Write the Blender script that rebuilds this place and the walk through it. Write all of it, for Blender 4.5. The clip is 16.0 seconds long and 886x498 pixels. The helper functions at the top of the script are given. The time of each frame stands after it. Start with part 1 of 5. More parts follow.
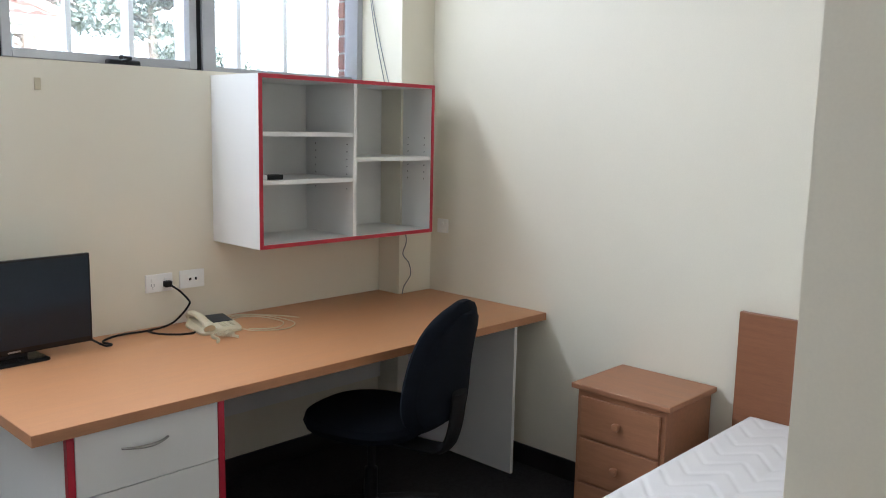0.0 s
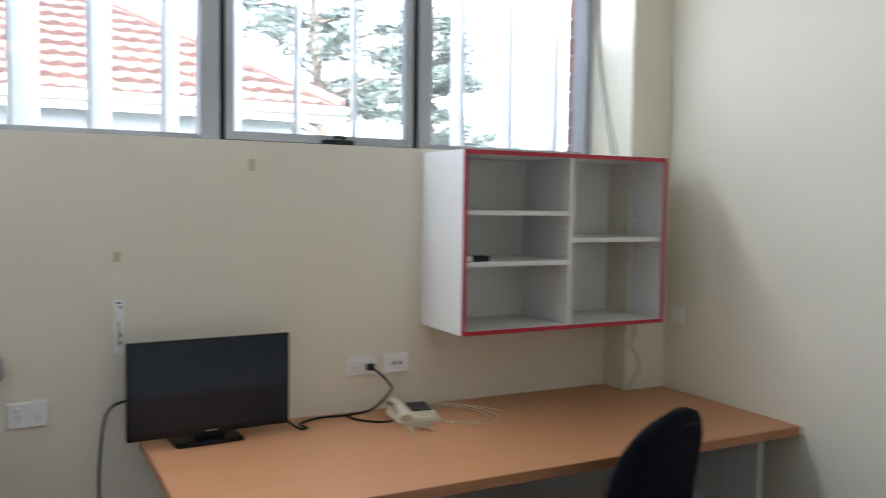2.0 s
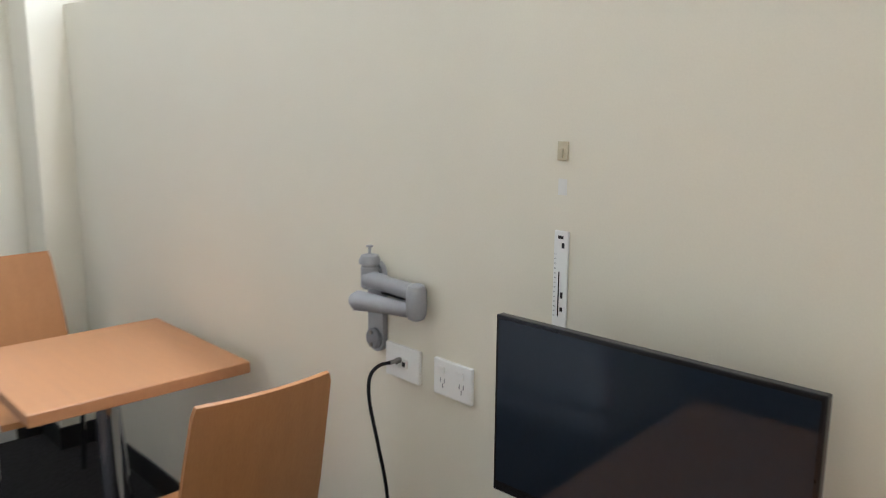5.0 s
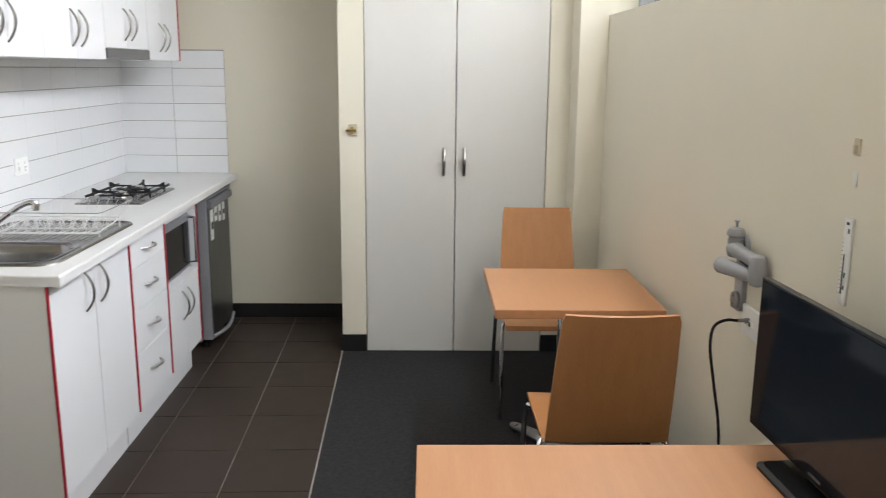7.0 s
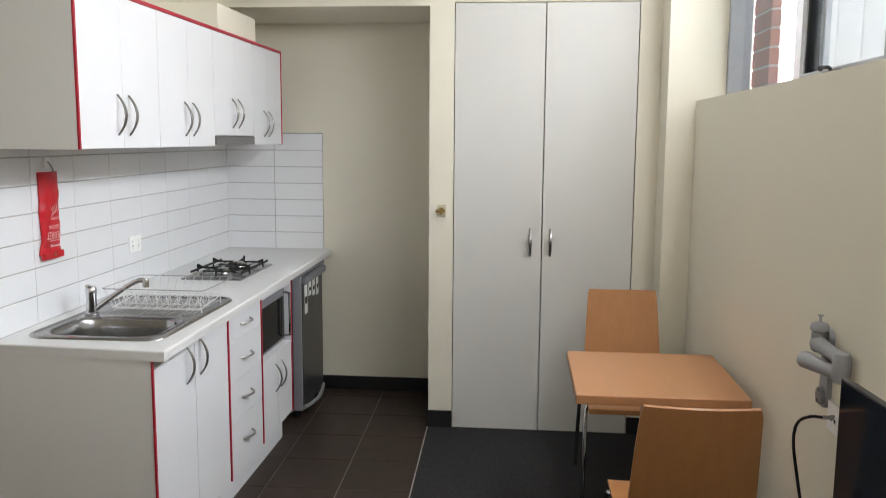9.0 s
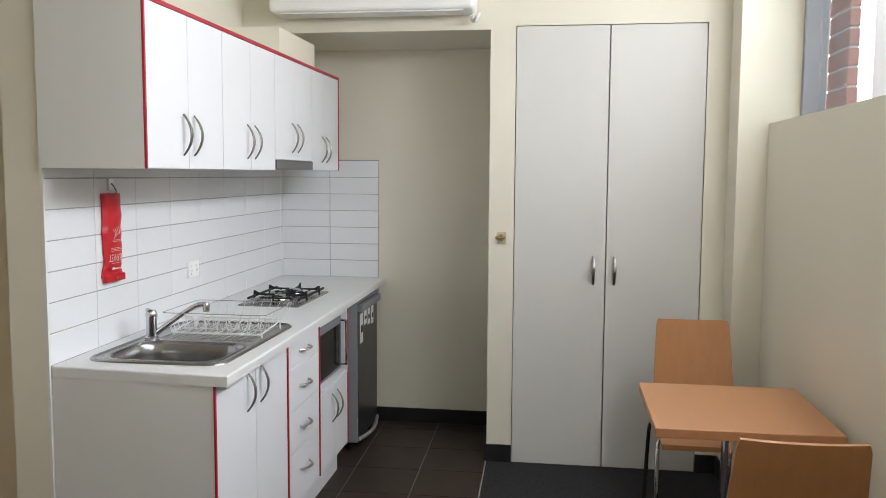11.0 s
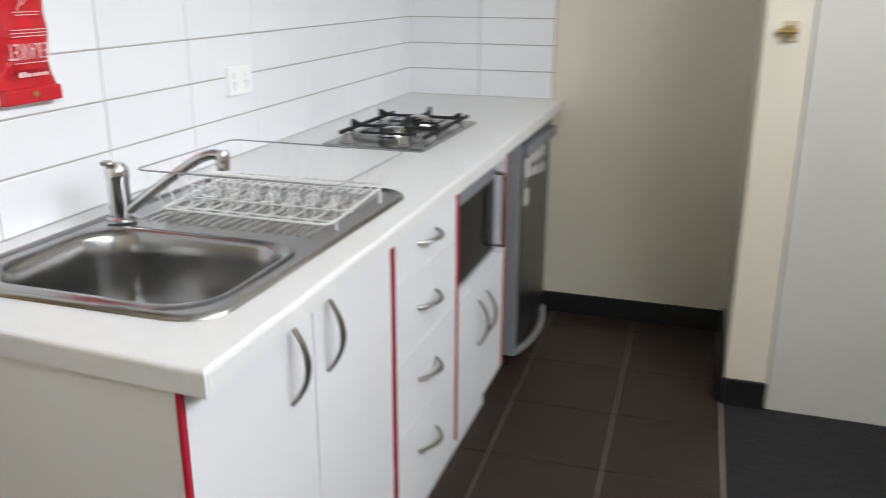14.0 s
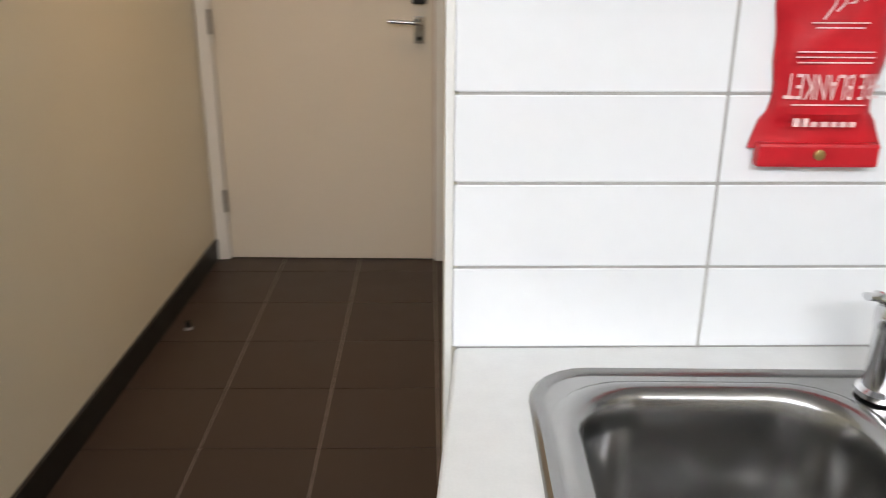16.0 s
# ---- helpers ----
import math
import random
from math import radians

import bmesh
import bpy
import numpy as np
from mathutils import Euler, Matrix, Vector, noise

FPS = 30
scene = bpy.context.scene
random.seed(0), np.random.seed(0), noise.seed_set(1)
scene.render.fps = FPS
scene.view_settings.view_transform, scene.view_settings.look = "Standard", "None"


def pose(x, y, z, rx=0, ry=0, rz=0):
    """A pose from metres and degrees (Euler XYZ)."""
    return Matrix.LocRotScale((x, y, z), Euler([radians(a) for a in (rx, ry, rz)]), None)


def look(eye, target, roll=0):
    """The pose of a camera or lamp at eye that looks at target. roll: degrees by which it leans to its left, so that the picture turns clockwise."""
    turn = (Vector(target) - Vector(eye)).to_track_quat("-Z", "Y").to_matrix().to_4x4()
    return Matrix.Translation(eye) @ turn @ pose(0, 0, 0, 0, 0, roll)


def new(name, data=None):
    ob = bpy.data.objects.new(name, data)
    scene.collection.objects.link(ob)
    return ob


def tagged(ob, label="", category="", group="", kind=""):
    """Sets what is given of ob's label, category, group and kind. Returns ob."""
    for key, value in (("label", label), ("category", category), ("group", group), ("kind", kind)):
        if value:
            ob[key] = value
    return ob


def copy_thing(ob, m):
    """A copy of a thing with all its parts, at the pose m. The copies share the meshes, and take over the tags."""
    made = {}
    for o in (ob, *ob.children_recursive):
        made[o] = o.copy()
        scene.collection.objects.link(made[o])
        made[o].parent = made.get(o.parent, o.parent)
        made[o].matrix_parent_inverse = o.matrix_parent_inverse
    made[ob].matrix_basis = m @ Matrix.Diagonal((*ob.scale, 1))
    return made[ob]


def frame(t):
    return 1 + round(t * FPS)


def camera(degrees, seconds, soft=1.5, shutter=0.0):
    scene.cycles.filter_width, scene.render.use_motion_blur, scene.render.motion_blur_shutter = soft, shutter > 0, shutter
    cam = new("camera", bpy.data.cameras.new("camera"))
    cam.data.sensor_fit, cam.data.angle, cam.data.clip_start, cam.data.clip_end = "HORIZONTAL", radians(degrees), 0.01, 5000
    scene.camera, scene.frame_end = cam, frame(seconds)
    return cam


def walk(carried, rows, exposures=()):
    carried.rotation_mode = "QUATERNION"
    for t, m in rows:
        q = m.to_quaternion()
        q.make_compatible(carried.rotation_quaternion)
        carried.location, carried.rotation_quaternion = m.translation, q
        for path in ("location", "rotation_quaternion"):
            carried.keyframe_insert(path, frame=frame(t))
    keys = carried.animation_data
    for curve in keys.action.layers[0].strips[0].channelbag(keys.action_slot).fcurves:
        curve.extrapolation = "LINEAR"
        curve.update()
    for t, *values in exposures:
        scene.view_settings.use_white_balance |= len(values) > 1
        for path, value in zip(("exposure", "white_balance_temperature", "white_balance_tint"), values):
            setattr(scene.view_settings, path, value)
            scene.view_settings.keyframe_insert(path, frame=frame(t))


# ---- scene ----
cam = camera(56.1, 16.0, soft=0.5, shutter=0.4)
PATH = [
    (0, (1.98, -3.106, 1.573), (3.413, -1.741, 1.284), 1.2),
    (0.5, (1.998, -3.133, 1.559), (3.425, -1.749, 1.345), 1.0),
    (1, (2.026, -3.125, 1.555), (3.428, -1.707, 1.401), 1.0),
    (1.5, (2.153, -3.097, 1.572), (3.42, -1.555, 1.445), 0.9),
    (2, (2.363, -2.999, 1.577), (3.288, -1.23, 1.461), 0.8),
    (2.5, (2.467, -2.631, 1.548), (2.973, -0.699, 1.437), 0.8),
    (3, (2.519, -2.227, 1.455), (2.56, -0.229, 1.394), 0.5),
    (3.2, (2.568, -2.041, 1.458), (2.445, -0.047, 1.367), 0.6),
    (5.3, (3.819, -1.171, 1.487), (2.249, 0.0, 1.078), 0.5),
    (5.5, (3.924, -1.168, 1.482), (2.275, -0.111, 1.075), 0.8),
    (6, (4.169, -1.084, 1.471), (2.351, -0.356, 1.063), 0.7),
    (6.5, (4.304, -0.937, 1.492), (2.369, -0.647, 1.077), 0.7),
    (7, (4.369, -0.879, 1.52), (2.415, -0.84, 1.098), 0.5),
    (7.5, (4.392, -0.877, 1.535), (2.438, -0.917, 1.111), 0.5),
    (8, (4.425, -0.871, 1.563), (2.469, -0.956, 1.155), 0.5),
    (8.5, (4.432, -0.861, 1.575), (2.466, -0.994, 1.23), 0.4),
    (9, (4.444, -0.848, 1.589), (2.469, -1.031, 1.327), 0.4),
    (9.2, (4.438, -0.865, 1.576), (2.46, -1.059, 1.348), 0.4),
    (11.3, (4.303, -0.973, 1.519), (2.333, -1.264, 1.331), 0.3),
    (11.5, (4.255, -0.983, 1.502), (2.292, -1.27, 1.251), 0.3),
    (12, (4.083, -1.019, 1.456), (2.16, -1.292, 0.979), 0.2),
    (12.5, (3.803, -1.132, 1.457), (1.906, -1.386, 0.876), 0.0),
    (13, (3.445, -1.236, 1.425), (1.549, -1.465, 0.832), 0.1),
    (13.5, (3.032, -1.334, 1.379), (1.143, -1.61, 0.784), 0.3),
    (14, (2.664, -1.449, 1.334), (0.852, -2.041, 0.727), 0.2),
    (14.5, (2.347, -1.481, 1.325), (0.795, -2.587, 0.718), -0.8),
    (15, (2.127, -1.547, 1.349), (1.021, -3.099, 0.743), -0.4),
    (15.3, (2.023, -1.609, 1.401), (1.277, -3.329, 0.703), 0.1),
    (15.7, (1.963, -1.69, 1.378), (1.643, -3.537, 0.678), 0.3),
    (16, (1.882, -1.703, 1.363), (1.894, -3.579, 0.67), 0.3),
]
walk(cam, [(t, look(eye, target, roll)) for t, eye, target, roll in PATH],
     exposures=[(0.0, 4.50, 5750, 12), (1.0, 4.46, 5750, 12), (2.0, 4.08, 5750, 12), (3.0, 3.84, 5750, 12), (5.5, 4.78, 6000, 12), (6.5, 4.60, 6300, 12), (7.0, 4.50, 6450, 12), (9.0, 4.20, 6500, 12),
                (11.5, 4.18, 6400, 12), (12.0, 4.40, 6350, 12), (12.5, 4.75, 6350, 12), (14.0, 4.45, 6450, 12), (15.0, 4.08, 6500, 12), (15.5, 4.16, 6500, 12), (16.0, 4.38, 6600, 12)])

# ---- world and lights ----
world = bpy.data.worlds.new("overcast_sky")
scene.world = world
world.use_nodes = True
wn = world.node_tree
sky = wn.nodes.new("ShaderNodeTexSky")
sky.sky_type = "NISHITA"
sky.sun_disc = False
sky.sun_elevation, sky.sun_rotation = radians(49), radians(198)
sky.dust_density, sky.air_density = 4.0, 1.0
hsv = wn.nodes.new("ShaderNodeHueSaturation")
hsv.inputs["Saturation"].default_value = 0.35
wn.links.new(sky.outputs[0], hsv.inputs["Color"])
wn.links.new(hsv.outputs[0], wn.nodes["Background"].inputs[0])
wn.nodes["Background"].inputs[1].default_value = 0.12

sun = new("sun", bpy.data.lights.new("sun", "SUN"))
sun.data.energy, sun.data.angle, sun.data.color = 0.5, radians(20), (1.0, 0.97, 0.92)
sun.matrix_basis = look((0, 0, 0), (0.20, 0.62, -0.76))

# added warm lamp, in place of light spilling from an unseen doorway
hall_fill = new("hall_lamp_light", bpy.data.lights.new("hall_lamp_light", "AREA"))
hall_fill.data.shape, hall_fill.data.size = "DISK", 0.22
hall_fill.data.spread = radians(85)
hall_fill.data.energy, hall_fill.data.color = 0.25, (1.0, 0.62, 0.32)
hall_fill.matrix_basis = look((2.42, -4.25, 2.74), (2.42, -4.25, 0.0))

# added area lamps under the window heads, standing in for sky light
for x, watts in ((0.95, 0.48), (1.75, 1.18), (2.56, 0.86), (3.48, 0.52), (4.34, 0.18)):
    sl = new("window_light", bpy.data.lights.new("window_light", "AREA"))
    sl.data.shape, sl.data.size, sl.data.size_y = "RECTANGLE", 0.78, 0.30
    sl.data.energy, sl.data.color = watts, (0.94, 0.97, 1.0)
    sl.matrix_basis = look((x, 0.09, 2.46), (x, -2.60, 2.24))

# ---- materials ----
def material(name, color, rough=0.5, metal=0.0, vary=0.06, scale=6.0, fine=120.0, bump=0.02, stretch=(1, 1, 1),
             dark=None, spread=(0.35, 0.65), random_tint=0.0, coat=0.0):
    """A painted, moulded or natural surface: two scales of colour variation, fine relief, uneven gloss."""
    m = bpy.data.materials.new(name)
    m.use_nodes = True
    nt = m.node_tree
    bsdf = nt.nodes["Principled BSDF"]
    bsdf.inputs["Metallic"].default_value = metal
    bsdf.inputs["Coat Weight"].default_value = coat
    co = nt.nodes.new("ShaderNodeTexCoord")
    mp = nt.nodes.new("ShaderNodeMapping")
    mp.inputs["Scale"].default_value = stretch
    nt.links.new(co.outputs["Object"], mp.inputs[0])
    big = nt.nodes.new("ShaderNodeTexNoise")
    big.inputs["Scale"].default_value, big.inputs["Detail"].default_value = scale, 5
    small = nt.nodes.new("ShaderNodeTexNoise")
    small.inputs["Scale"].default_value, small.inputs["Detail"].default_value = fine, 3
    for n in (big, small):
        nt.links.new(mp.outputs[0], n.inputs["Vector"])
    add = nt.nodes.new("ShaderNodeMath")
    add.operation = "MULTIPLY_ADD"
    nt.links.new(small.outputs[0], add.inputs[0])
    add.inputs[1].default_value = 0.4
    part_big = nt.nodes.new("ShaderNodeMath")
    part_big.operation = "MULTIPLY"
    nt.links.new(big.outputs[0], part_big.inputs[0])
    part_big.inputs[1].default_value = 0.6
    nt.links.new(part_big.outputs[0], add.inputs[2])
    ramp = nt.nodes.new("ShaderNodeValToRGB")
    lo = dark or tuple(c * (1 - vary) for c in color)
    ramp.color_ramp.elements[0].position, ramp.color_ramp.elements[1].position = spread
    ramp.color_ramp.elements[0].color, ramp.color_ramp.elements[1].color = (*lo, 1), (*color, 1)
    nt.links.new(add.outputs[0], ramp.inputs[0])
    last = ramp.outputs[0]
    if random_tint:
        info = nt.nodes.new("ShaderNodeObjectInfo")
        rng = nt.nodes.new("ShaderNodeMapRange")
        rng.inputs["To Min"].default_value, rng.inputs["To Max"].default_value = 1 - random_tint, 1 + random_tint
        nt.links.new(info.outputs["Random"], rng.inputs[0])
        tint = nt.nodes.new("ShaderNodeHueSaturation")
        nt.links.new(rng.outputs[0], tint.inputs["Value"])
        nt.links.new(last, tint.inputs["Color"])
        last = tint.outputs[0]
    nt.links.new(last, bsdf.inputs["Base Color"])
    gl = nt.nodes.new("ShaderNodeMapRange")
    gl.inputs["To Min"].default_value, gl.inputs["To Max"].default_value = max(rough - 0.07, 0.02), min(rough + 0.07, 1)
    nt.links.new(big.outputs[0], gl.inputs[0])
    nt.links.new(gl.outputs[0], bsdf.inputs["Roughness"])
    if bump:
        bp = nt.nodes.new("ShaderNodeBump")
        bp.inputs["Strength"].default_value, bp.inputs["Distance"].default_value = bump, 0.01
        nt.links.new(add.outputs[0], bp.inputs["Height"])
        nt.links.new(bp.outputs[0], bsdf.inputs["Normal"])
    return m


def glass(name):
    m = bpy.data.materials.new(name)
    m.use_nodes = True
    nt = m.node_tree
    nt.nodes.remove(nt.nodes["Principled BSDF"])
    clear, shine, mix = (nt.nodes.new(k) for k in ("ShaderNodeBsdfTransparent", "ShaderNodeBsdfGlossy", "ShaderNodeMixShader"))
    clear.inputs[0].default_value = (0.95, 0.97, 0.96, 1)
    shine.inputs["Roughness"].default_value = 0.02
    mix.inputs[0].default_value = 0.05
    nt.links.new(clear.outputs[0], mix.inputs[1])
    nt.links.new(shine.outputs[0], mix.inputs[2])
    # pale translucent veil in the pane, imitating glare haze over the view
    veil, veil_mix = nt.nodes.new("ShaderNodeBsdfTranslucent"), nt.nodes.new("ShaderNodeMixShader")
    veil.inputs[0].default_value = (0.80, 0.82, 0.85, 1)
    veil_mix.inputs[0].default_value = 0.045
    nt.links.new(mix.outputs[0], veil_mix.inputs[1])
    nt.links.new(veil.outputs[0], veil_mix.inputs[2])
    nt.links.new(veil_mix.outputs[0], nt.nodes["Material Output"].inputs[0])
    return m


def glow(name, color, strength):
    m = bpy.data.materials.new(name)
    m.use_nodes = True
    b = m.node_tree.nodes["Principled BSDF"]
    b.inputs["Emission Color"].default_value = (*color, 1)
    b.inputs["Emission Strength"].default_value = strength
    return m


WALL = material("cream_wall_paint", (0.79, 0.748, 0.625), 0.55, vary=0.05, scale=1.6, fine=240, bump=0.03)
CEILING = material("white_ceiling_paint", (0.86, 0.85, 0.81), 0.8, vary=0.03, scale=2)
SILLPAINT = material("white_gloss_trim", (0.80, 0.79, 0.75), 0.4, vary=0.04, scale=4)
CARPET = material("charcoal_carpet", (0.046, 0.045, 0.047), 0.95, scale=55, fine=420, bump=0.5, spread=(0.30, 0.70),
                  dark=(0.022, 0.021, 0.022))
FLOORTILE = material("brown_floor_tile", (0.039, 0.0262, 0.0208), 0.42, vary=0.10, scale=8, fine=160, bump=0.006, random_tint=0.06)
GROUT = material("pale_floor_grout", (0.40, 0.36, 0.33), 0.9, vary=0.4, scale=9)
WALLTILE = material("white_glazed_tile", (0.86, 0.87, 0.885), 0.12, vary=0.02, scale=5, fine=40, bump=0.012, random_tint=0.015, coat=0.3)
WALLGROUT = material("grey_wall_grout", (0.45, 0.44, 0.42), 0.9, vary=0.25, scale=10)
SKIRT = material("black_vinyl_skirting", (0.012, 0.012, 0.013), 0.45, vary=0.3, scale=8)
BEECH = material("beech_laminate", (0.51, 0.252, 0.118), 0.42, vary=0.12, scale=3, fine=26, bump=0.01, stretch=(1, 14, 14),
                 spread=(0.3, 0.7), dark=(0.44, 0.208, 0.092))
BEECH_SIDE = material("beech_edge_laminate", (0.44, 0.205, 0.095), 0.42, vary=0.14, scale=3, fine=26, bump=0.01, stretch=(1, 14, 14))
PLY = material("bent_beech_plywood", (0.47, 0.215, 0.080), 0.38, vary=0.12, scale=3, fine=24, bump=0.01, stretch=(10, 10, 1),
               spread=(0.3, 0.7), dark=(0.40, 0.175, 0.062), coat=0.15)
OLDWOOD = material("stained_pine", (0.40, 0.185, 0.095), 0.45, vary=0.2, scale=4, fine=30, bump=0.015, stretch=(14, 1, 14))
HEADWOOD = material("reddish_headboard_laminate", (0.30, 0.125, 0.060), 0.45, vary=0.2, scale=4, fine=30, stretch=(14, 1, 14))
WHITELAM = material("white_melamine", (0.78, 0.78, 0.76), 0.33, vary=0.03, scale=3, fine=200, bump=0.01)
KITCHENDOOR = material("white_kitchen_door", (0.785, 0.795, 0.815), 0.55, vary=0.02, scale=3, fine=200, bump=0.01)
WARDWHITE = material("off_white_wardrobe_door", (0.66, 0.65, 0.615), 0.5, vary=0.04, scale=2, fine=200, bump=0.012)
BENCH = material("pale_benchtop_laminate", (0.79, 0.79, 0.785), 0.35, vary=0.06, scale=30, fine=300, bump=0.01)
REDEDGE = material("red_edge_strip", (0.46, 0.018, 0.040), 0.4, vary=0.1, scale=12)
REDPOUCH = material("red_vinyl_pouch", (0.60, 0.010, 0.020), 0.38, vary=0.2, scale=16, bump=0.25, fine=40)
PINKPRINT = material("pale_print_on_red", (0.86, 0.58, 0.56), 0.5)
STEEL = material("brushed_stainless_steel", (0.36, 0.355, 0.35), 0.23, 1.0, vary=0.10, scale=5, fine=90, bump=0.02, stretch=(1, 6, 6))
DRAINER = material("satin_drainer_steel", (0.52, 0.515, 0.505), 0.34, 1.0, vary=0.10, scale=6, fine=90, bump=0.02, stretch=(1, 6, 6))
CHROME = material("polished_chrome", (0.62, 0.62, 0.63), 0.08, 1.0, vary=0.05, bump=0)
SATIN = material("satin_nickel", (0.34, 0.33, 0.315), 0.30, 1.0, vary=0.06, bump=0)
ALU = material("anodised_window_aluminium", (0.40, 0.41, 0.43), 0.45, 0.35, vary=0.08, scale=8)
GREYCAST = material("grey_painted_casting", (0.24, 0.25, 0.27), 0.45, 0.1, vary=0.1, scale=20)
ARMGREY = material("grey_painted_arm", (0.34, 0.35, 0.37), 0.45, 0.0, vary=0.1, scale=20)
FRIDGESIDE = material("grey_fridge_side", (0.36, 0.37, 0.39), 0.42, 0.2, vary=0.1)
FRIDGEDOOR = material("dark_steel_fridge_door", (0.085, 0.085, 0.087), 0.34, 0.8, vary=0.12, scale=4, stretch=(6, 6, 1))
BLACK = material("black_plastic", (0.014, 0.014, 0.016), 0.42, vary=0.3, scale=12)
RUBBER = material("black_rubber", (0.010, 0.010, 0.011), 0.7, vary=0.3)
BEZEL = material("glossy_black_bezel", (0.010, 0.010, 0.012), 0.2, vary=0.2)
SCREEN = material("dark_lcd_screen", (0.012, 0.020, 0.033), 0.05, vary=0.1, bump=0)
FABRIC = material("black_chair_fabric", (0.0085, 0.011, 0.017), 0.9, vary=0.4, scale=18, fine=700, bump=0.3)
IRON = material("cast_iron_trivet", (0.013, 0.013, 0.014), 0.6, vary=0.3, scale=30)
PLASTIC = material("white_moulded_plastic", (0.88, 0.88, 0.86), 0.35, vary=0.03)
CREAM = material("aged_cream_plastic", (0.58, 0.52, 0.37), 0.4, vary=0.08, scale=14)
WIRE = material("white_coated_wire", (0.78, 0.78, 0.77), 0.35, vary=0.06, scale=30)
MATTRESS = material("white_quilted_ticking", (0.76, 0.74, 0.74), 0.85, vary=0.07, scale=10, fine=300, bump=0.2)
BRASS = material("worn_brass", (0.50, 0.36, 0.14), 0.35, 1.0, vary=0.2)
BRICK = material("red_brick", (0.36, 0.13, 0.085), 0.85, vary=0.3, scale=22, fine=200, bump=0.4, random_tint=0.2)
MORTAR = material("pale_mortar", (0.42, 0.38, 0.34), 0.9, vary=0.2, scale=20)
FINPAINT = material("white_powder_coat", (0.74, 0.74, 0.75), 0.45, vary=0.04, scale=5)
ROOFTILE = material("terracotta_roof_tile", (0.200, 0.112, 0.090), 0.8, vary=0.4, scale=1.5, fine=14, bump=0.2)
RENDER = material("grey_house_wall", (0.42, 0.45, 0.52), 0.85, vary=0.12, scale=1.2)
GUTTER = material("pale_gutter", (0.66, 0.65, 0.63), 0.5)
GRASS = material("dry_lawn", (0.10, 0.11, 0.05), 0.95, vary=0.4, scale=0.6, fine=12, bump=0.4)
LEAF = material("grey_green_leaf", (0.095, 0.120, 0.098), 0.6, vary=0.4, scale=0.7, fine=5)
BARK = material("grey_bark", (0.17, 0.13, 0.10), 0.9, vary=0.4, scale=5, bump=0.5)
DOORPAINT = material("warm_white_door_paint", (0.74, 0.68, 0.58), 0.4, vary=0.04, scale=2)
GLASS = glass("window_glass")
# glow of the added hall fitting
LAMPGLOW = glow("warm_fill_diffuser", (1.0, 0.78, 0.5), 0.3)
GREYHOOD = material("grey_hood_strip", (0.23, 0.23, 0.24), 0.4, 0.5)
DARKGLASS = material("dark_oven_glass", (0.012, 0.012, 0.014), 0.12, vary=0.1, bump=0)
for m, level in ((SCREEN, 0.32), (BEZEL, 0.3), (DARKGLASS, 0.12), (BLACK, 0.3), (RUBBER, 0.25), (FABRIC, 0.12), (FLOORTILE, 0.32), (CARPET, 0.1)):
    m.node_tree.nodes["Principled BSDF"].inputs["Specular IOR Level"].default_value = level


# ---- mesh helpers ----
def root_of(ob):
    """Where the mesh space of a child of ob has its origin."""
    at = Vector()
    while ob:
        at += ob.location
        ob = ob.parent
    return at


def part(name, bm, mat, parent=None, label="", smooth=False):
    """Links a bmesh, written in world metres, as one mesh object under a thing or a part."""
    if parent:
        bmesh.ops.translate(bm, verts=bm.verts, vec=-root_of(parent))
    bmesh.ops.recalc_face_normals(bm, faces=bm.faces)
    me = bpy.data.meshes.new(name)
    bm.to_mesh(me)
    bm.free()
    me.materials.append(mat)
    if smooth:
        me.shade_smooth()
        me.set_sharp_from_angle(angle=radians(38))
    ob = new(name, me)
    ob.parent = parent
    return tagged(ob, label)


def thing(name, at, label, category, group=""):
    ob = new(name)
    ob.empty_display_size = 0.05
    ob.location = at
    return tagged(ob, label, category, group)


def structure(name, bm, mat, label, category="structure", smooth=False):
    return tagged(part(name, bm, mat, smooth=smooth), label, category, kind="structure")


def box(x0, x1, y0, y1, z0, z1, bevel=0.0, bm=None, segments=2):
    bm = bm or bmesh.new()
    sx, sy, sz = x1 - x0, y1 - y0, z1 - z0
    m = Matrix.Translation(((x0 + x1) / 2, (y0 + y1) / 2, (z0 + z1) / 2)) @ Matrix.Diagonal((sx, sy, sz, 1))
    made = bmesh.ops.create_cube(bm, size=1.0, matrix=m)["verts"]
    if bevel:
        edges = list({e for v in made for e in v.link_edges})
        bmesh.ops.bevel(bm, geom=edges, offset=bevel, segments=segments, profile=0.6, affect="EDGES")
    return bm


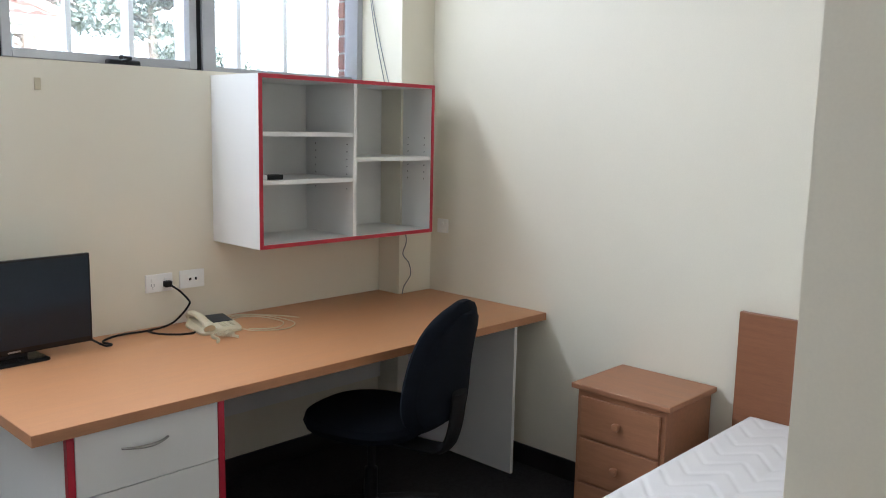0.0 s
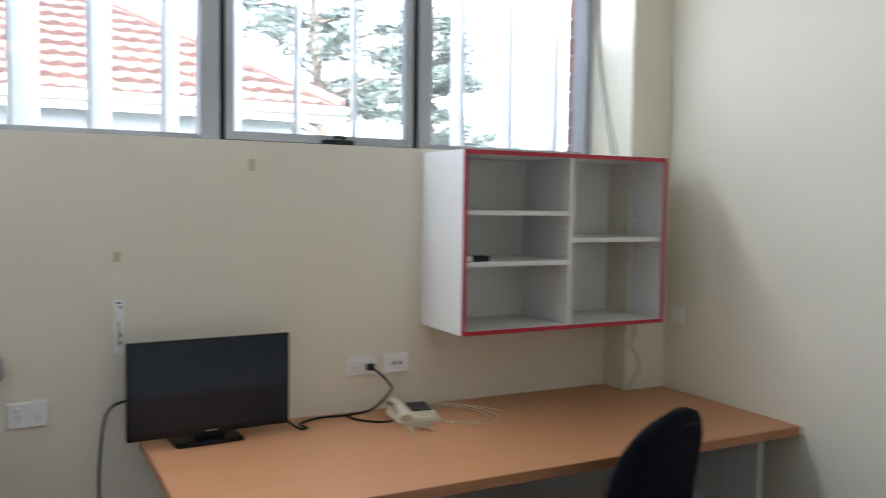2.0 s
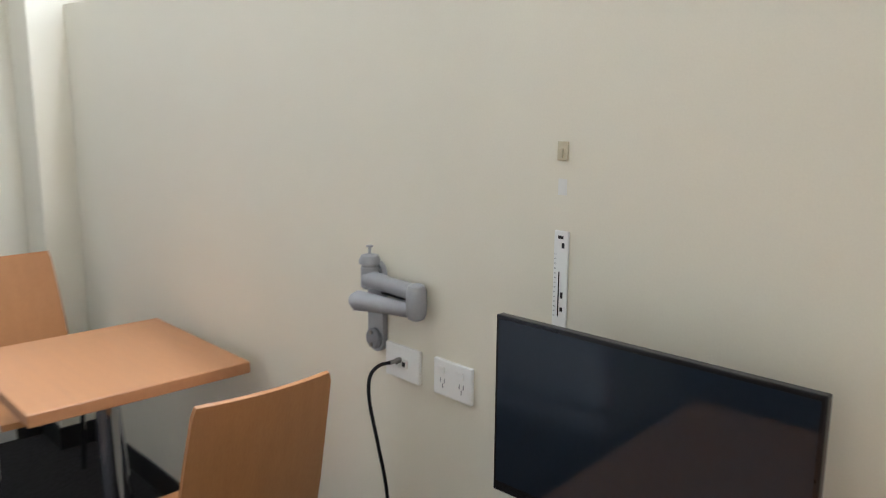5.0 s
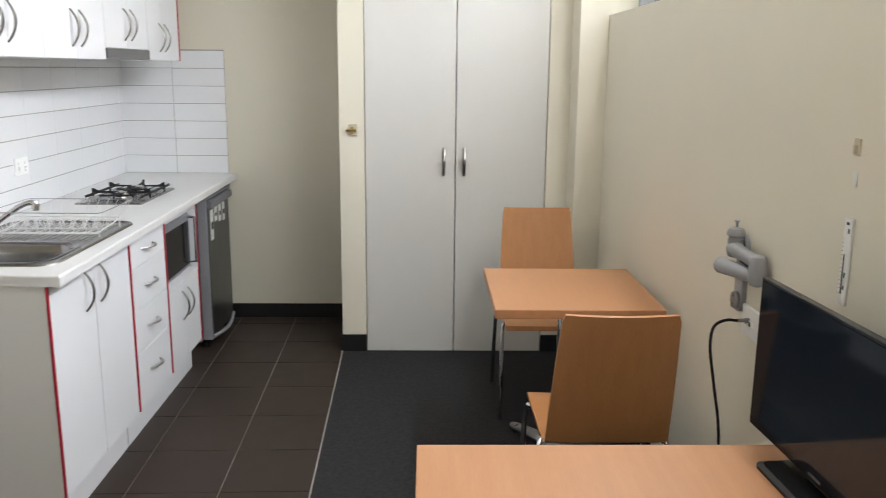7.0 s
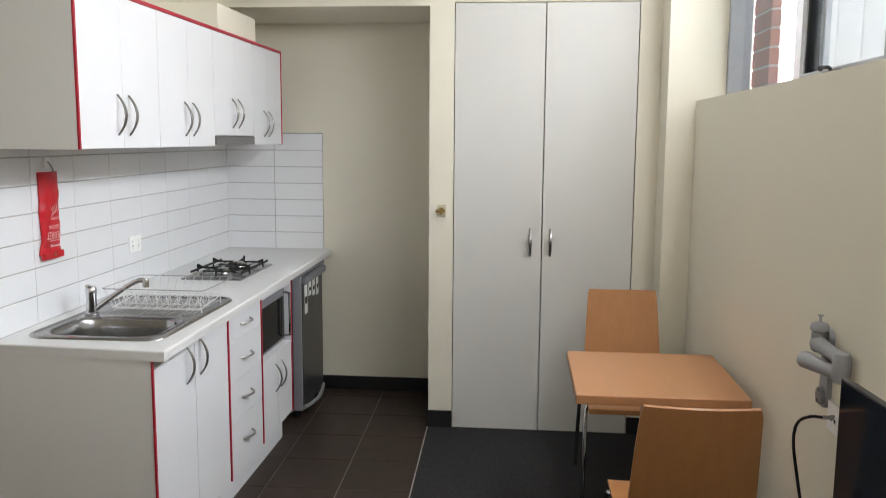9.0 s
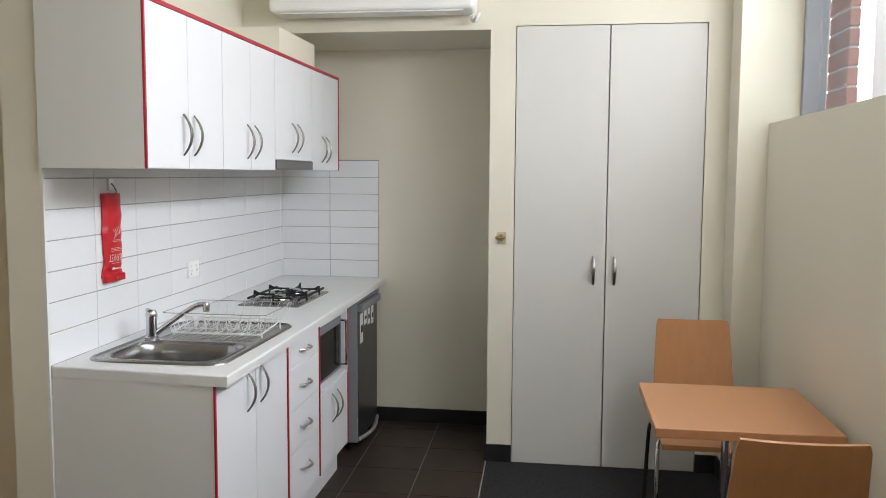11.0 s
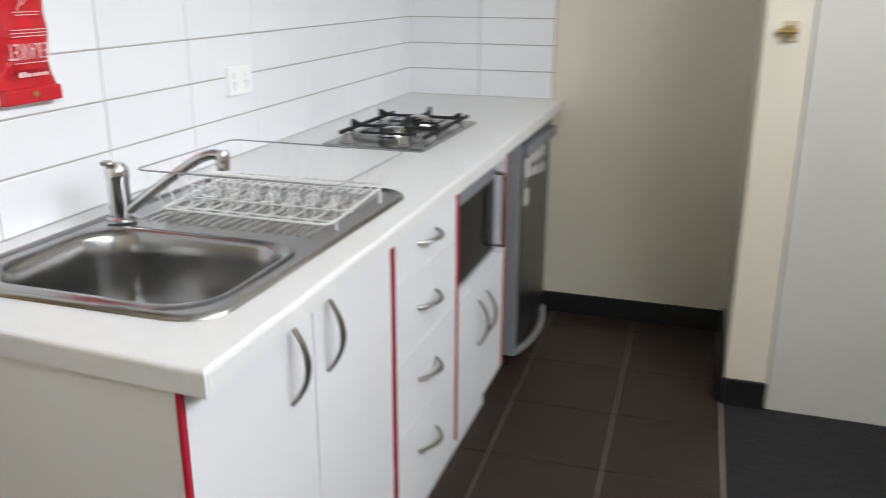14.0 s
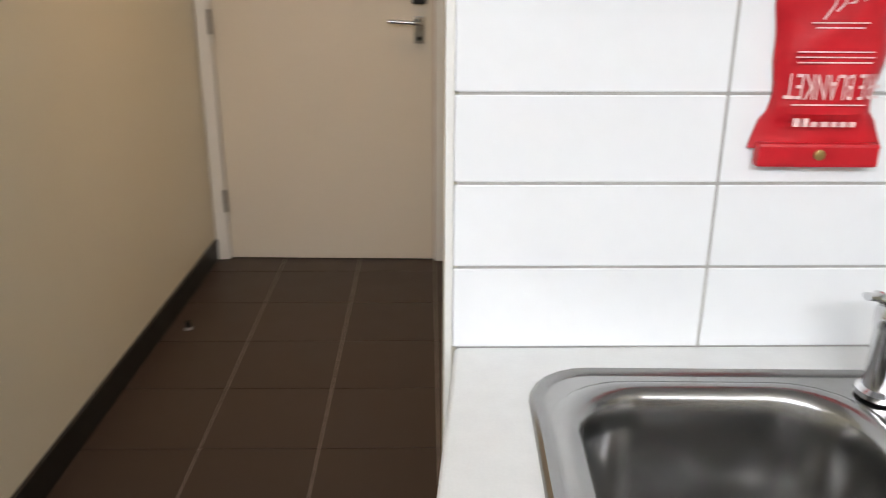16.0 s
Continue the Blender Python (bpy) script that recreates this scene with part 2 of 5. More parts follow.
def tube(points, r, n=8, closed=False, bm=None, flat=1.0):
    """A round bar along points; r is one radius or one for each point."""
    bm = bm or bmesh.new()
    pts = [Vector(p) for p in points]
    k = len(pts)
    rs = r if isinstance(r, (list, tuple)) else [r] * k
    side, rings = None, []
    for i, p in enumerate(pts):
        a = pts[(i - 1) % k] if closed or i else p
        b = pts[(i + 1) % k] if closed or i < k - 1 else p
        d = (b - a).normalized()
        if side is None:
            side = d.cross(Vector((0, 0, 1)) if abs(d.z) < 0.9 else Vector((1, 0, 0))).normalized()
        side = (side - d * side.dot(d)).normalized()
        up = d.cross(side)
        rings.append([bm.verts.new(p + (side * math.cos(q) + up * math.sin(q) * flat) * rs[i])
                      for q in (2 * math.pi * j / n for j in range(n))])
    for i in range(k if closed else k - 1):
        u, v = rings[i], rings[(i + 1) % k]
        for j in range(n):
            bm.faces.new((u[j], u[(j + 1) % n], v[(j + 1) % n], v[j]))
    if not closed:
        bm.faces.new(rings[0][::-1])
        bm.faces.new(rings[-1])
    return bm


def curve(points, steps=6):
    """Points along a smooth line through the given ones."""
    p = [Vector(q) for q in points]
    p = [2 * p[0] - p[1]] + p + [2 * p[-1] - p[-2]]
    out = []
    for i in range(1, len(p) - 2):
        a, b, c, d = p[i - 1:i + 3]
        for s in range(steps):
            t = s / steps
            out.append(0.5 * (2 * b + (c - a) * t + (2 * a - 5 * b + 4 * c - d) * t * t + (3 * b - a - 3 * c + d) * t ** 3))
    return out + [p[-2]]


def lathe(profile, at, n=24, bm=None, axis="z"):
    """Turns (radius, height) pairs about an upright or lying axis through at."""
    bm = bm or bmesh.new()
    turn = {"z": Matrix(), "y": Matrix.Rotation(radians(90), 4, "X"), "x": Matrix.Rotation(radians(90), 4, "Y")}[axis]
    rings = []
    for r, h in profile:
        rings.append([bm.verts.new(Vector(at) + turn @ Vector((r * math.cos(q), r * math.sin(q), h)))
                      for q in (2 * math.pi * j / n for j in range(n))])
    for u, v in zip(rings, rings[1:]):
        for j in range(n):
            bm.faces.new((u[j], u[(j + 1) % n], v[(j + 1) % n], v[j]))
    bm.faces.new(rings[0][::-1])
    bm.faces.new(rings[-1])
    return bm


def rounded(x0, x1, y0, y1, r, z, n=6):
    """The outline of a rectangle with round corners, lying flat."""
    out = []
    for cx, cy, a in ((x1 - r, y1 - r, 0), (x0 + r, y1 - r, 90), (x0 + r, y0 + r, 180), (x1 - r, y0 + r, 270)):
        for i in range(n + 1):
            q = radians(a + 90 * i / n)
            out.append((cx + r * math.cos(q), cy + r * math.sin(q), z))
    return out


def loft(loops, bm=None, cap=(False, True)):
    bm = bm or bmesh.new()
    rings = [[bm.verts.new(p) for p in loop] for loop in loops]
    n = len(rings[0])
    for u, v in zip(rings, rings[1:]):
        for j in range(n):
            bm.faces.new((u[j], u[(j + 1) % n], v[(j + 1) % n], v[j]))
    if cap[0]:
        bm.faces.new(rings[0][::-1])
    if cap[1]:
        bm.faces.new(rings[-1])
    return bm


def letters(name, text, size, m, mat, parent, depth=0.0004):
    """Raised letters as a mesh, placed by the pose m in world metres."""
    cu = bpy.data.curves.new(name, "FONT")
    cu.body, cu.size, cu.extrude, cu.align_x, cu.align_y = text, size, depth, "CENTER", "CENTER"
    tmp = new(name, cu)
    me = bpy.data.meshes.new_from_object(tmp.evaluated_get(bpy.context.evaluated_depsgraph_get()))
    bpy.data.objects.remove(tmp)
    bpy.data.curves.remove(cu)
    me.transform(Matrix.Translation(-root_of(parent)) @ m)
    me.materials.clear()
    me.materials.append(mat)
    ob = new(name, me)
    ob.parent = parent
    return ob


def bow_handle(parent, centre, half, axis, out, r=0.0056, mat=SATIN):
    """A bowed bar pull: axis is the way it lies, out the way it stands off its door."""
    c, a, o = Vector(centre), Vector(axis), Vector(out)
    pts = [c + a * half * s + o * (0.030 * (1 - s * s) + 0.001) for s in (i / 7 for i in range(-7, 8))]
    rr = [r * (1.25 - 0.45 * abs(i) / 7) for i in range(-7, 8)]
    return part("handle", tube(pts, rr, 8, flat=0.75), mat, parent, "satin nickel bow handle", smooth=True)


# ---- the setting ----
EAST, WEST, KITCHEN = 4.99, -0.649, -2.62
SILL, HEAD, TOP = 1.783, 2.62, 2.80
structure("wall_north", box(-0.77, 5.11, 0, 0.25, -0.1, SILL), WALL, "cream painted wall below high windows")
structure("wall_north_head", box(0.23, 4.77, 0.0, 0.25, HEAD, 2.9), WALL, "cream painted wall above the windows")
structure("wall_pier_west", box(-0.77, 0.225, -0.14, 0.25, SILL, 2.9), WALL, "cream painted pier beside the window")
structure("wall_pier_west_lower", box(0.0, 0.225, -0.14, -0.001, -0.1, SILL), WALL, "cream painted pier below the window line")
structure("wall_pier_east", box(4.77, 5.11, -0.15, 0.25, SILL, 2.9), WALL, "cream painted pier beside the window")
structure("wall_pier_east_lower", box(4.77, 4.991, -0.15, -0.001, -0.1, SILL), WALL, "cream painted pier below the window line")
structure("wall_east", box(EAST, 5.11, -2.87, -0.001, -0.1, 2.9), WALL, "cream painted wall behind the bed")
structure("wall_west", box(-0.77, WEST, -2.82, -0.001, -0.1, 2.9), WALL, "cream painted wall behind the fridge")
ASKEW = pose(1.876, -2.61, 0, 0, 0, 1.55) @ pose(-1.876, 2.61, 0)
structure("wall_kitchen", box(WEST - 0.02, 1.885, -2.74, KITCHEN, -0.1, 2.9), WALL, "cream painted partition behind the kitchen").matrix_basis = ASKEW
structure("wall_bedside", box(3.055, EAST, -2.87, -2.756, -0.1, 2.9), WALL, "cream painted partition beside the bed")
structure("wall_hall_east", box(2.939, 3.055, -5.376, -2.758, -0.1, 2.9), WALL, "cream painted hall wall")
structure("wall_hall_west", box(1.41, 1.53, -5.0, -2.74, -0.1, 2.9), WALL, "cream painted hall wall")
structure("wall_hall_niche", box(1.18, 1.30, -5.376, -5.0, -0.1, 2.9), WALL, "cream painted niche wall beside the entry door")
structure("wall_hall_nib", box(1.18, 1.41, -5.0, -4.88, -0.1, 2.9), WALL, "cream painted nib beside the entry door")
structure("wall_outer_hall", box(1.18, 3.055, -5.62, -5.50, -0.3, 2.95), BRICK, "brick wall beyond the entry door", "brick wall")
structure("wall_outer_porch", box(1.18, 3.055, -5.50, -5.376, -0.3, 0.0), GROUT, "paved strip beyond the entry door", "step")
structure("wall_hall_end", box(1.30, 1.925, -5.376, -5.256, -0.1, 2.9), WALL, "cream painted wall beside the entry door")
structure("wall_hall_over_door", box(1.925, 2.937, -5.376, -5.256, 2.10, 2.9), WALL, "cream painted wall above the entry door")
structure("wall_stub", box(WEST, 0.0, -1.337, -1.206, -0.1, 2.9), WALL, "cream painted nib wall beside the wardrobe")
structure("wall_wardrobe_header", box(-0.10, 0.0, -1.206, -0.14, 2.297, 2.9), WALL, "cream painted wall above the wardrobe")
structure("wall_wardrobe_side", box(-0.10, 0.0, -0.252, -0.14, -0.1, 2.297), WALL, "narrow cream wall strip beside the wardrobe")
structure("wall_bulkhead", box(WEST, 0.0, -2.70, -1.337, 2.28, 2.9), WALL, "cream painted bulkhead over the fridge recess")
bm = box(-0.77, 5.11, -2.87, 0.25, TOP, 2.95)
box(1.18, 3.055, -5.376, -2.8701, TOP, 2.95, bm=bm)
structure("ceiling", bm, CEILING, "plain white painted ceiling")
bm = box(-0.77, 5.11, -2.87, 0.25, -0.2, -0.0127)
box(1.18, 3.055, -5.5, -2.8701, -0.2, -0.0127, bm=bm)
structure("floor_slab", bm, GROUT, "pale grouted floor bed under the tiles")

# carpet, cut along the tiles, which lie a little askew to the kitchen
SKEW = math.tan(radians(1.4))
def carpet_line(x):
    return -1.336 + SKEW * x


def slab(outline, z0, z1):
    return loft([[(x, y, z0) for x, y in outline], [(x, y, z1) for x, y in outline]], cap=(True, True))


structure("floor_carpet", slab([(0.0, carpet_line(0.0)), (2.93, carpet_line(2.93)), (2.93, -2.75), (EAST, -2.75), (EAST, -0.001), (0.0, -0.001)], -0.012, 0.003),
          CARPET, "charcoal loop pile carpet", "floor")
bm = slab([(0.0, carpet_line(0.0) - 0.0065), (2.925, carpet_line(2.925) - 0.0065), (2.925, -2.75), (2.9299, -2.75), (2.9299, carpet_line(2.93) - 0.0005), (0.0, carpet_line(0.0) - 0.0005)],
          -0.010, 0.0025)
structure("trim_carpet_edge", bm, GROUT, "thin pale grout strip along the carpet", "trim")


def skirting(pts, name="baseboard", h=0.096, t=0.012):
    """Black skirting along a wall line; the room lies to the left of the way it runs."""
    bm = bmesh.new()
    for (ax, ay), (bx, by) in zip(pts, pts[1:]):
        d = Vector((bx - ax, by - ay)).normalized()
        nx, ny = -d.y * t, d.x * t
        x0, x1 = sorted((min(ax, bx), max(ax, bx)))
        y0, y1 = sorted((min(ay, by), max(ay, by)))
        box(min(x0, x0 + nx), max(x1, x1 + nx), min(y0, y0 + ny), max(y1, y1 + ny), -0.005, h, 0.0015, bm=bm)
    structure(name, bm, SKIRT, "black vinyl skirting along the wall", "skirting")


skirting([(4.77, 0.0), (0.225, 0.0)])
skirting([(0.225, 0.0), (0.225, -0.14)])
skirting([(0.237, -0.14), (0.0, -0.14)])
skirting([(0.0, -0.14), (0.0, -0.252)])
skirting([(0.0, -1.206), (0.0, -1.337)])
skirting([(0.0, -1.337), (WEST, -1.337)])
skirting([(WEST, -1.349), (WEST, -2.10)], h=0.086)
skirting([(EAST, -2.75), (EAST, -0.15)])
skirting([(2.937, -5.256), (2.937, -2.75)])
skirting([(1.30, -5.256), (1.895, -5.256)])

# ---- windows ----
def bay(i, x0, x1, sash, ajar):
    w = structure("window_%d" % i, box(x0, x1, 0.17, 0.23, SILL + 0.002, SILL + 0.030, 0.002), ALU,
                  "grey aluminium high window bay", "window")
    part("window_frame", box(x0, x1, 0.17, 0.23, HEAD - 0.03, HEAD, 0.002), ALU, w)
    if sash:
        for a, b, out in ((x0, x0 + 0.020, 0.030 if ajar else 0.0), (x1 - 0.020, x1, 0.0)):
            part("seal", box(a, b, 0.150 + out, 0.169 + 1.8 * out, SILL + 0.004, HEAD - 0.01, 0.002), RUBBER, w, "black rubber window seal")
        for a, b, out in ((x0 + 0.021, x0 + 0.055, 0.078 if ajar else 0.0), (x1 - 0.055, x1 - 0.021, 0.0)):
            part("sash_stile", box(a, b, 0.145 + out, 0.19 + 0.7 * out, SILL + 0.012, HEAD - 0.012, 0.003), ALU, w)
        part("sash_rail", box(x0 + 0.056, x1 - 0.056, 0.145, 0.19, SILL + 0.012, SILL + 0.045, 0.003), ALU, w)
        part("sash_rail", box(x0 + 0.056, x1 - 0.056, 0.145, 0.19, HEAD - 0.045, HEAD - 0.012, 0.003), ALU, w)
        part("seal", box(x0 + 0.021, x1 - 0.021, 0.150, 0.175, SILL + 0.001, SILL + 0.0115), RUBBER, w)
    gl = part("pane", box(x0 + 0.02, x1 - 0.02, 0.196, 0.202, SILL + 0.02, HEAD - 0.02), GLASS, w, "clear glass pane")
    gl.visible_shadow = False


MULL = ((0.226, 0.262), (1.185, 1.228), (2.045, 2.128), (2.992, 3.062), (3.880, 3.942), (4.735, 4.769))
for a, b in MULL:
    structure("trim_mullion", box(a, b, 0.175 if 1.0 < a < 1.5 else 0.135, 0.248 if 1.0 < a < 1.5 else 0.235, SILL + 0.001, HEAD, 0.003), ALU, "grey aluminium window mullion", "window frame")
for i in range(5):
    bay(i + 1, MULL[i][1] + 0.001, MULL[i + 1][0] - 0.001, i in (1, 3), i == 1)


def winder(x):
    w = thing("window_winder", (x, 0.10, SILL), "black chain winder on the window sill", "window winder")
    part("housing", box(x - 0.065, x + 0.065, 0.100, 0.144, SILL, SILL + 0.028, 0.010, segments=3), BLACK, w)
    part("crank", tube(curve([(x - 0.005, 0.112, SILL + 0.018), (x + 0.02, 0.095, SILL + 0.034), (x - 0.02, 0.085, SILL + 0.036)]),
                       0.006), BLACK, w, smooth=True)
    part("knob", lathe([(0.004, 0), (0.009, 0.004), (0.009, 0.014), (0.005, 0.018)], (x - 0.024, 0.085, SILL + 0.026), 12), BLACK, w, smooth=True)
    part("foot", box(x - 0.012, x + 0.012, 0.095, 0.116, SILL, SILL + 0.018, 0.004), BLACK, w)


def winder_arm(x):
    w = bpy.data.objects["window_winder"] if x < 2 else bpy.data.objects["window_winder.001"]
    part("arm", box(x + 0.05, x + 0.24, 0.118, 0.132, SILL + 0.0005, SILL + 0.012, 0.002), ALU, w, "grey metal winder arm")


winder(1.70)
winder(3.52)
winder_arm(1.70)
winder_arm(3.52)

# ---- outside: brick reveals, louvre screen, ground, house, trees ----
def brick_nib(name, x0, x1):
    w = structure(name, box(x0 + 0.006, x1 - 0.006, 0.292, 0.331, -0.3, 3.0), MORTAR, "red brick window reveal outside", "brick wall")
    me = None
    for k in range(15):
        z = 1.60 + 0.086 * k
        if me is None:
            b = box(x0, x1, 0.288, 0.335, z, z + 0.076, 0.003, segments=1)
            ob = part("brick", b, BRICK, w)
            me = ob.data
        else:
            ob = new("brick", me)
            ob.parent = w
            ob.location.z = 0.086 * k


brick_nib("wall_outer_west", 0.09, 0.38)
brick_nib("wall_outer_east", 4.772, 5.05)
structure("wall_outer_skin", box(-0.77, 5.11, 0.255, 0.36, -0.3, 1.59), BRICK, "red brick outer skin below the windows", "brick wall")

fins = thing("louvre_screen", (2.5, 0.40, 1.05), "screen of white angled metal fins outside the windows", "louvre screen")
for z in (1.15, 2.78):
    part("rail", box(-0.15, 5.15, 0.405, 0.445, z, z + 0.05, 0.004), FINPAINT, fins)
for x in (0.2, 4.9):
    for z in (1.16, 2.79):
        part("bracket", box(x, x + 0.04, 0.361, 0.406, z, z + 0.03), FINPAINT, fins)
fin_mesh = None
for k in range(-8, 10):
    if fin_mesh is None:
        b = box(-0.011, 0.011, 0, 0.30, 1.05, 2.95, 0.004)
        bmesh.ops.rotate(b, verts=b.verts, cent=(0, 0, 0), matrix=Matrix.Rotation(radians(-19.5), 3, "Z"))
        bmesh.ops.translate(b, verts=b.verts, vec=(2.37 + 0.27 * k, 0.452, 0))
        blade = part("fin", b, FINPAINT, fins)
        fin_mesh = blade.data
    else:
        blade = new("fin", fin_mesh)
        blade.parent = fins
        blade.location.x = 0.27 * (k + 8)

bm = bmesh.new()
vs = [bm.verts.new(p) for p in ((-900, -900, -0.32), (900, -900, -0.32), (900, 900, -0.32), (-900, 900, -0.32))]
bm.faces.new(vs)
structure("ground", bm, GRASS, "dry lawn reaching to the horizon", "ground")

house = thing("neighbour_house", (0.0, 12.0, -0.32), "grey rendered house with a terracotta tiled hip roof", "house")
CX, CY, EAVE, RISE = 6.5, 8.0, 2.82, 0.60
part("wall", box(-14, CX - 0.45, CY + 0.45, CY + 9.0, -0.32, EAVE), RENDER, house)
for x in (-6.0, -1.5, 3.6):
    f = part("window", box(x, x + 1.5, CY + 0.41, CY + 0.46, 0.7, 1.9, 0.01), GUTTER, house, "white framed house window")
    part("pane", box(x + 0.07, x + 1.43, CY + 0.40, CY + 0.409, 0.77, 1.83), DARKGLASS, f)
part("gutter", tube([(-14, CY - 0.05, EAVE - 0.03), (CX + 0.05, CY - 0.05, EAVE - 0.03)], 0.065, 8), GUTTER, house, "pale metal gutter")
part("fascia", box(-14, CX, CY, CY + 0.03, EAVE - 0.2, EAVE - 0.02), GUTTER, house)
rows, gauge = 15, 0.30
for r in range(rows):
    bm = bmesh.new()
    k0, k1 = r * gauge, (r + 1) * gauge + 0.05
    n = 384
    lo, hi = [], []
    for i in range(n + 1):
        x = CX - k0 - 0.040 * i
        wave = 0.019 * math.sin(i * math.pi / 3.0)
        lo.append(bm.verts.new((x, CY + k0, EAVE + RISE * k0 + 0.080 + wave)))
        hi.append(bm.verts.new((x, CY + k1, EAVE + RISE * k1 + wave * 0.6)))
    butt = [bm.verts.new((v.co.x, v.co.y + 0.06, v.co.z - 0.080)) for v in lo]
    for i in range(n):
        bm.faces.new((lo[i], lo[i + 1], hi[i + 1], hi[i]))
        bm.faces.new((butt[i], butt[i + 1], lo[i + 1], lo[i]))
    part("tile_course", bm, ROOFTILE, house, "terracotta tile course" if r == 0 else "", smooth=True)
bm = bmesh.new()
kk = rows * gauge
a, b_, c, d = (CX, CY, EAVE), (CX, CY + 2 * kk, EAVE), (CX - kk, CY + kk, EAVE + RISE * kk), (-14, CY + kk, EAVE + RISE * kk)
bm.faces.new([bm.verts.new(p) for p in (a, b_, c)])
bm.faces.new([bm.verts.new(p) for p in (d, c, b_, (-14, CY + 2 * kk, EAVE))])
part("roof", bm, ROOFTILE, house)
part("ridge_cap", tube([(CX, CY, EAVE + 0.05), (CX - kk, CY + kk, EAVE + RISE * kk + 0.07), (-14, CY + kk, EAVE + RISE * kk + 0.07)], 0.10, 8),
     ROOFTILE, house)


def tree(at, h, spread, seed, label):
    rng = random.Random(seed)
    base = Vector(at)
    t = thing("tree", base, label, "tree")
    bm = tube(curve([base, base + Vector((0.15, 0.1, h * 0.3)), base + Vector((-0.1, 0.05, h * 0.6)), base + Vector((0.05, 0, h * 0.93))]),
              [0.26 - 0.23 * i / 18 for i in range(19)], 8)
    tips = []
    for i in range(52):
        z = h * rng.uniform(0.23, 0.93)
        q = rng.uniform(0, 2 * math.pi)
        reach = spread * (1.05 - 0.75 * z / h) * rng.uniform(0.55, 1.1)
        p0 = base + Vector((0, 0, z))
        p1 = p0 + Vector((math.cos(q) * reach * 0.5, math.sin(q) * reach * 0.5, reach * 0.16))
        p2 = p0 + Vector((math.cos(q) * reach, math.sin(q) * reach, reach * rng.uniform(-0.05, 0.35)))
        tube([p0, p1, p2], [0.05, 0.030, 0.010], 5, bm=bm)
        tips += [p0.lerp(p2, s) + Vector((0, 0, 0.12)) for s in (0.30, 0.48, 0.66, 0.83, 1.0)]
    part("trunk", bm, BARK, t, smooth=True)
    bm = bmesh.new()
    for tip in tips:
        clump = rng.uniform(0.11, 0.25)
        for _ in range(64):
            c = tip + Vector((rng.gauss(0, clump), rng.gauss(0, clump), rng.gauss(0, clump * 0.7)))
            u = Vector([rng.gauss(0, 1) for _ in range(3)]).normalized()
            w = u.cross(Vector([rng.gauss(0, 1) for _ in range(3)])).normalized()
            s = rng.uniform(0.035, 0.085)
            bm.faces.new([bm.verts.new(c + u * s * a_ + w * s * b2) for a_, b2 in ((-1.3, 0), (0, -0.55), (1.3, 0), (0, 0.55))])
    part("crown", bm, LEAF, t, "loose grey-green foliage")


tree((8.9, 16.0, -0.32), 10.5, 3.9, 4, "tall dark conifer with loose drooping branches")
tree((13.2, 18.5, -0.32), 8.0, 3.0, 9, "tall grey-green tree behind the house")

# ---- entry hall ----
frame_ob = structure("door_1_frame", box(1.900, 1.944, -5.30, -5.235, 0, 2.10, 0.003), SILLPAINT, "painted timber door frame", "door frame")
part("jamb", box(2.872, 2.932, -5.30, -5.235, 0, 2.10, 0.003), SILLPAINT, frame_ob)
part("head", box(1.9441, 2.8719, -5.30, -5.235, 2.045, 2.10, 0.003), SILLPAINT, frame_ob)
door = structure("door_1", box(1.948, 2.868, -5.296, -5.256, 0.003, 2.042, 0.002), DOORPAINT, "closed plain warm white entry door", "door")
for z in (0.23, 1.00, 1.80):
    part("hinge", tube([(2.871, -5.228, z), (2.871, -5.228, z + 0.10)], 0.008), SATIN, door, "dull steel hinge")
plate = part("handle_plate", box(1.985, 2.030, -5.2559, -5.246, 0.965, 1.075, 0.004), CHROME, door, "bright steel handle plate")
part("lever", tube(curve([(2.005, -5.247, 1.05), (2.005, -5.205, 1.05), (2.03, -5.198, 1.052), (2.13, -5.200, 1.058)], 5), 0.009, 10), CHROME, plate,
     "bright steel lever handle", smooth=True)
part("key_cylinder", lathe([(0.010, 0), (0.010, 0.012)], (2.007, -5.246, 0.985), 12, axis="y"), BLACK, plate, "black key cylinder")
part("lock_case", box(1.978, 2.036, -5.2559, -5.225, 1.125, 1.21, 0.005), BLACK, door, "black electronic lock case")
sw = thing("wall_plate", (1.73, -5.255, 1.04), "slim dark label strip on the hall wall", "wall plate")
part("strip", box(1.69, 1.77, -5.2559, -5.2535, 1.038, 1.046), GREYCAST, sw)
ds = thing("door_stop", (2.85, -4.51, 0.0), "small chrome door stop on the tiles", "door stop")
part("base", lathe([(0.016, 0), (0.016, 0.004), (0.011, 0.008)], (2.85, -4.51, 0.0), 14), GREYCAST, ds, smooth=True)
part("bumper", lathe([(0.010, 0.008), (0.010, 0.03), (0.006, 0.034)], (2.85, -4.51, 0.0), 14), RUBBER, ds, smooth=True)
# unseen fitting added where the hall fill lamp hangs
cl = thing("ceiling_light", (2.42, -4.25, TOP), "unseen round warm light added in the hall", "ceiling light")
part("rim", lathe([(0.15, -0.03), (0.16, -0.02), (0.16, 0.0)], (2.42, -4.25, TOP), 28), PLASTIC, cl, smooth=True)
part("diffuser", lathe([(0.11, -0.045), (0.145, -0.031), (0.145, -0.0305)], (2.42, -4.25, TOP), 28), LAMPGLOW, cl, smooth=True)

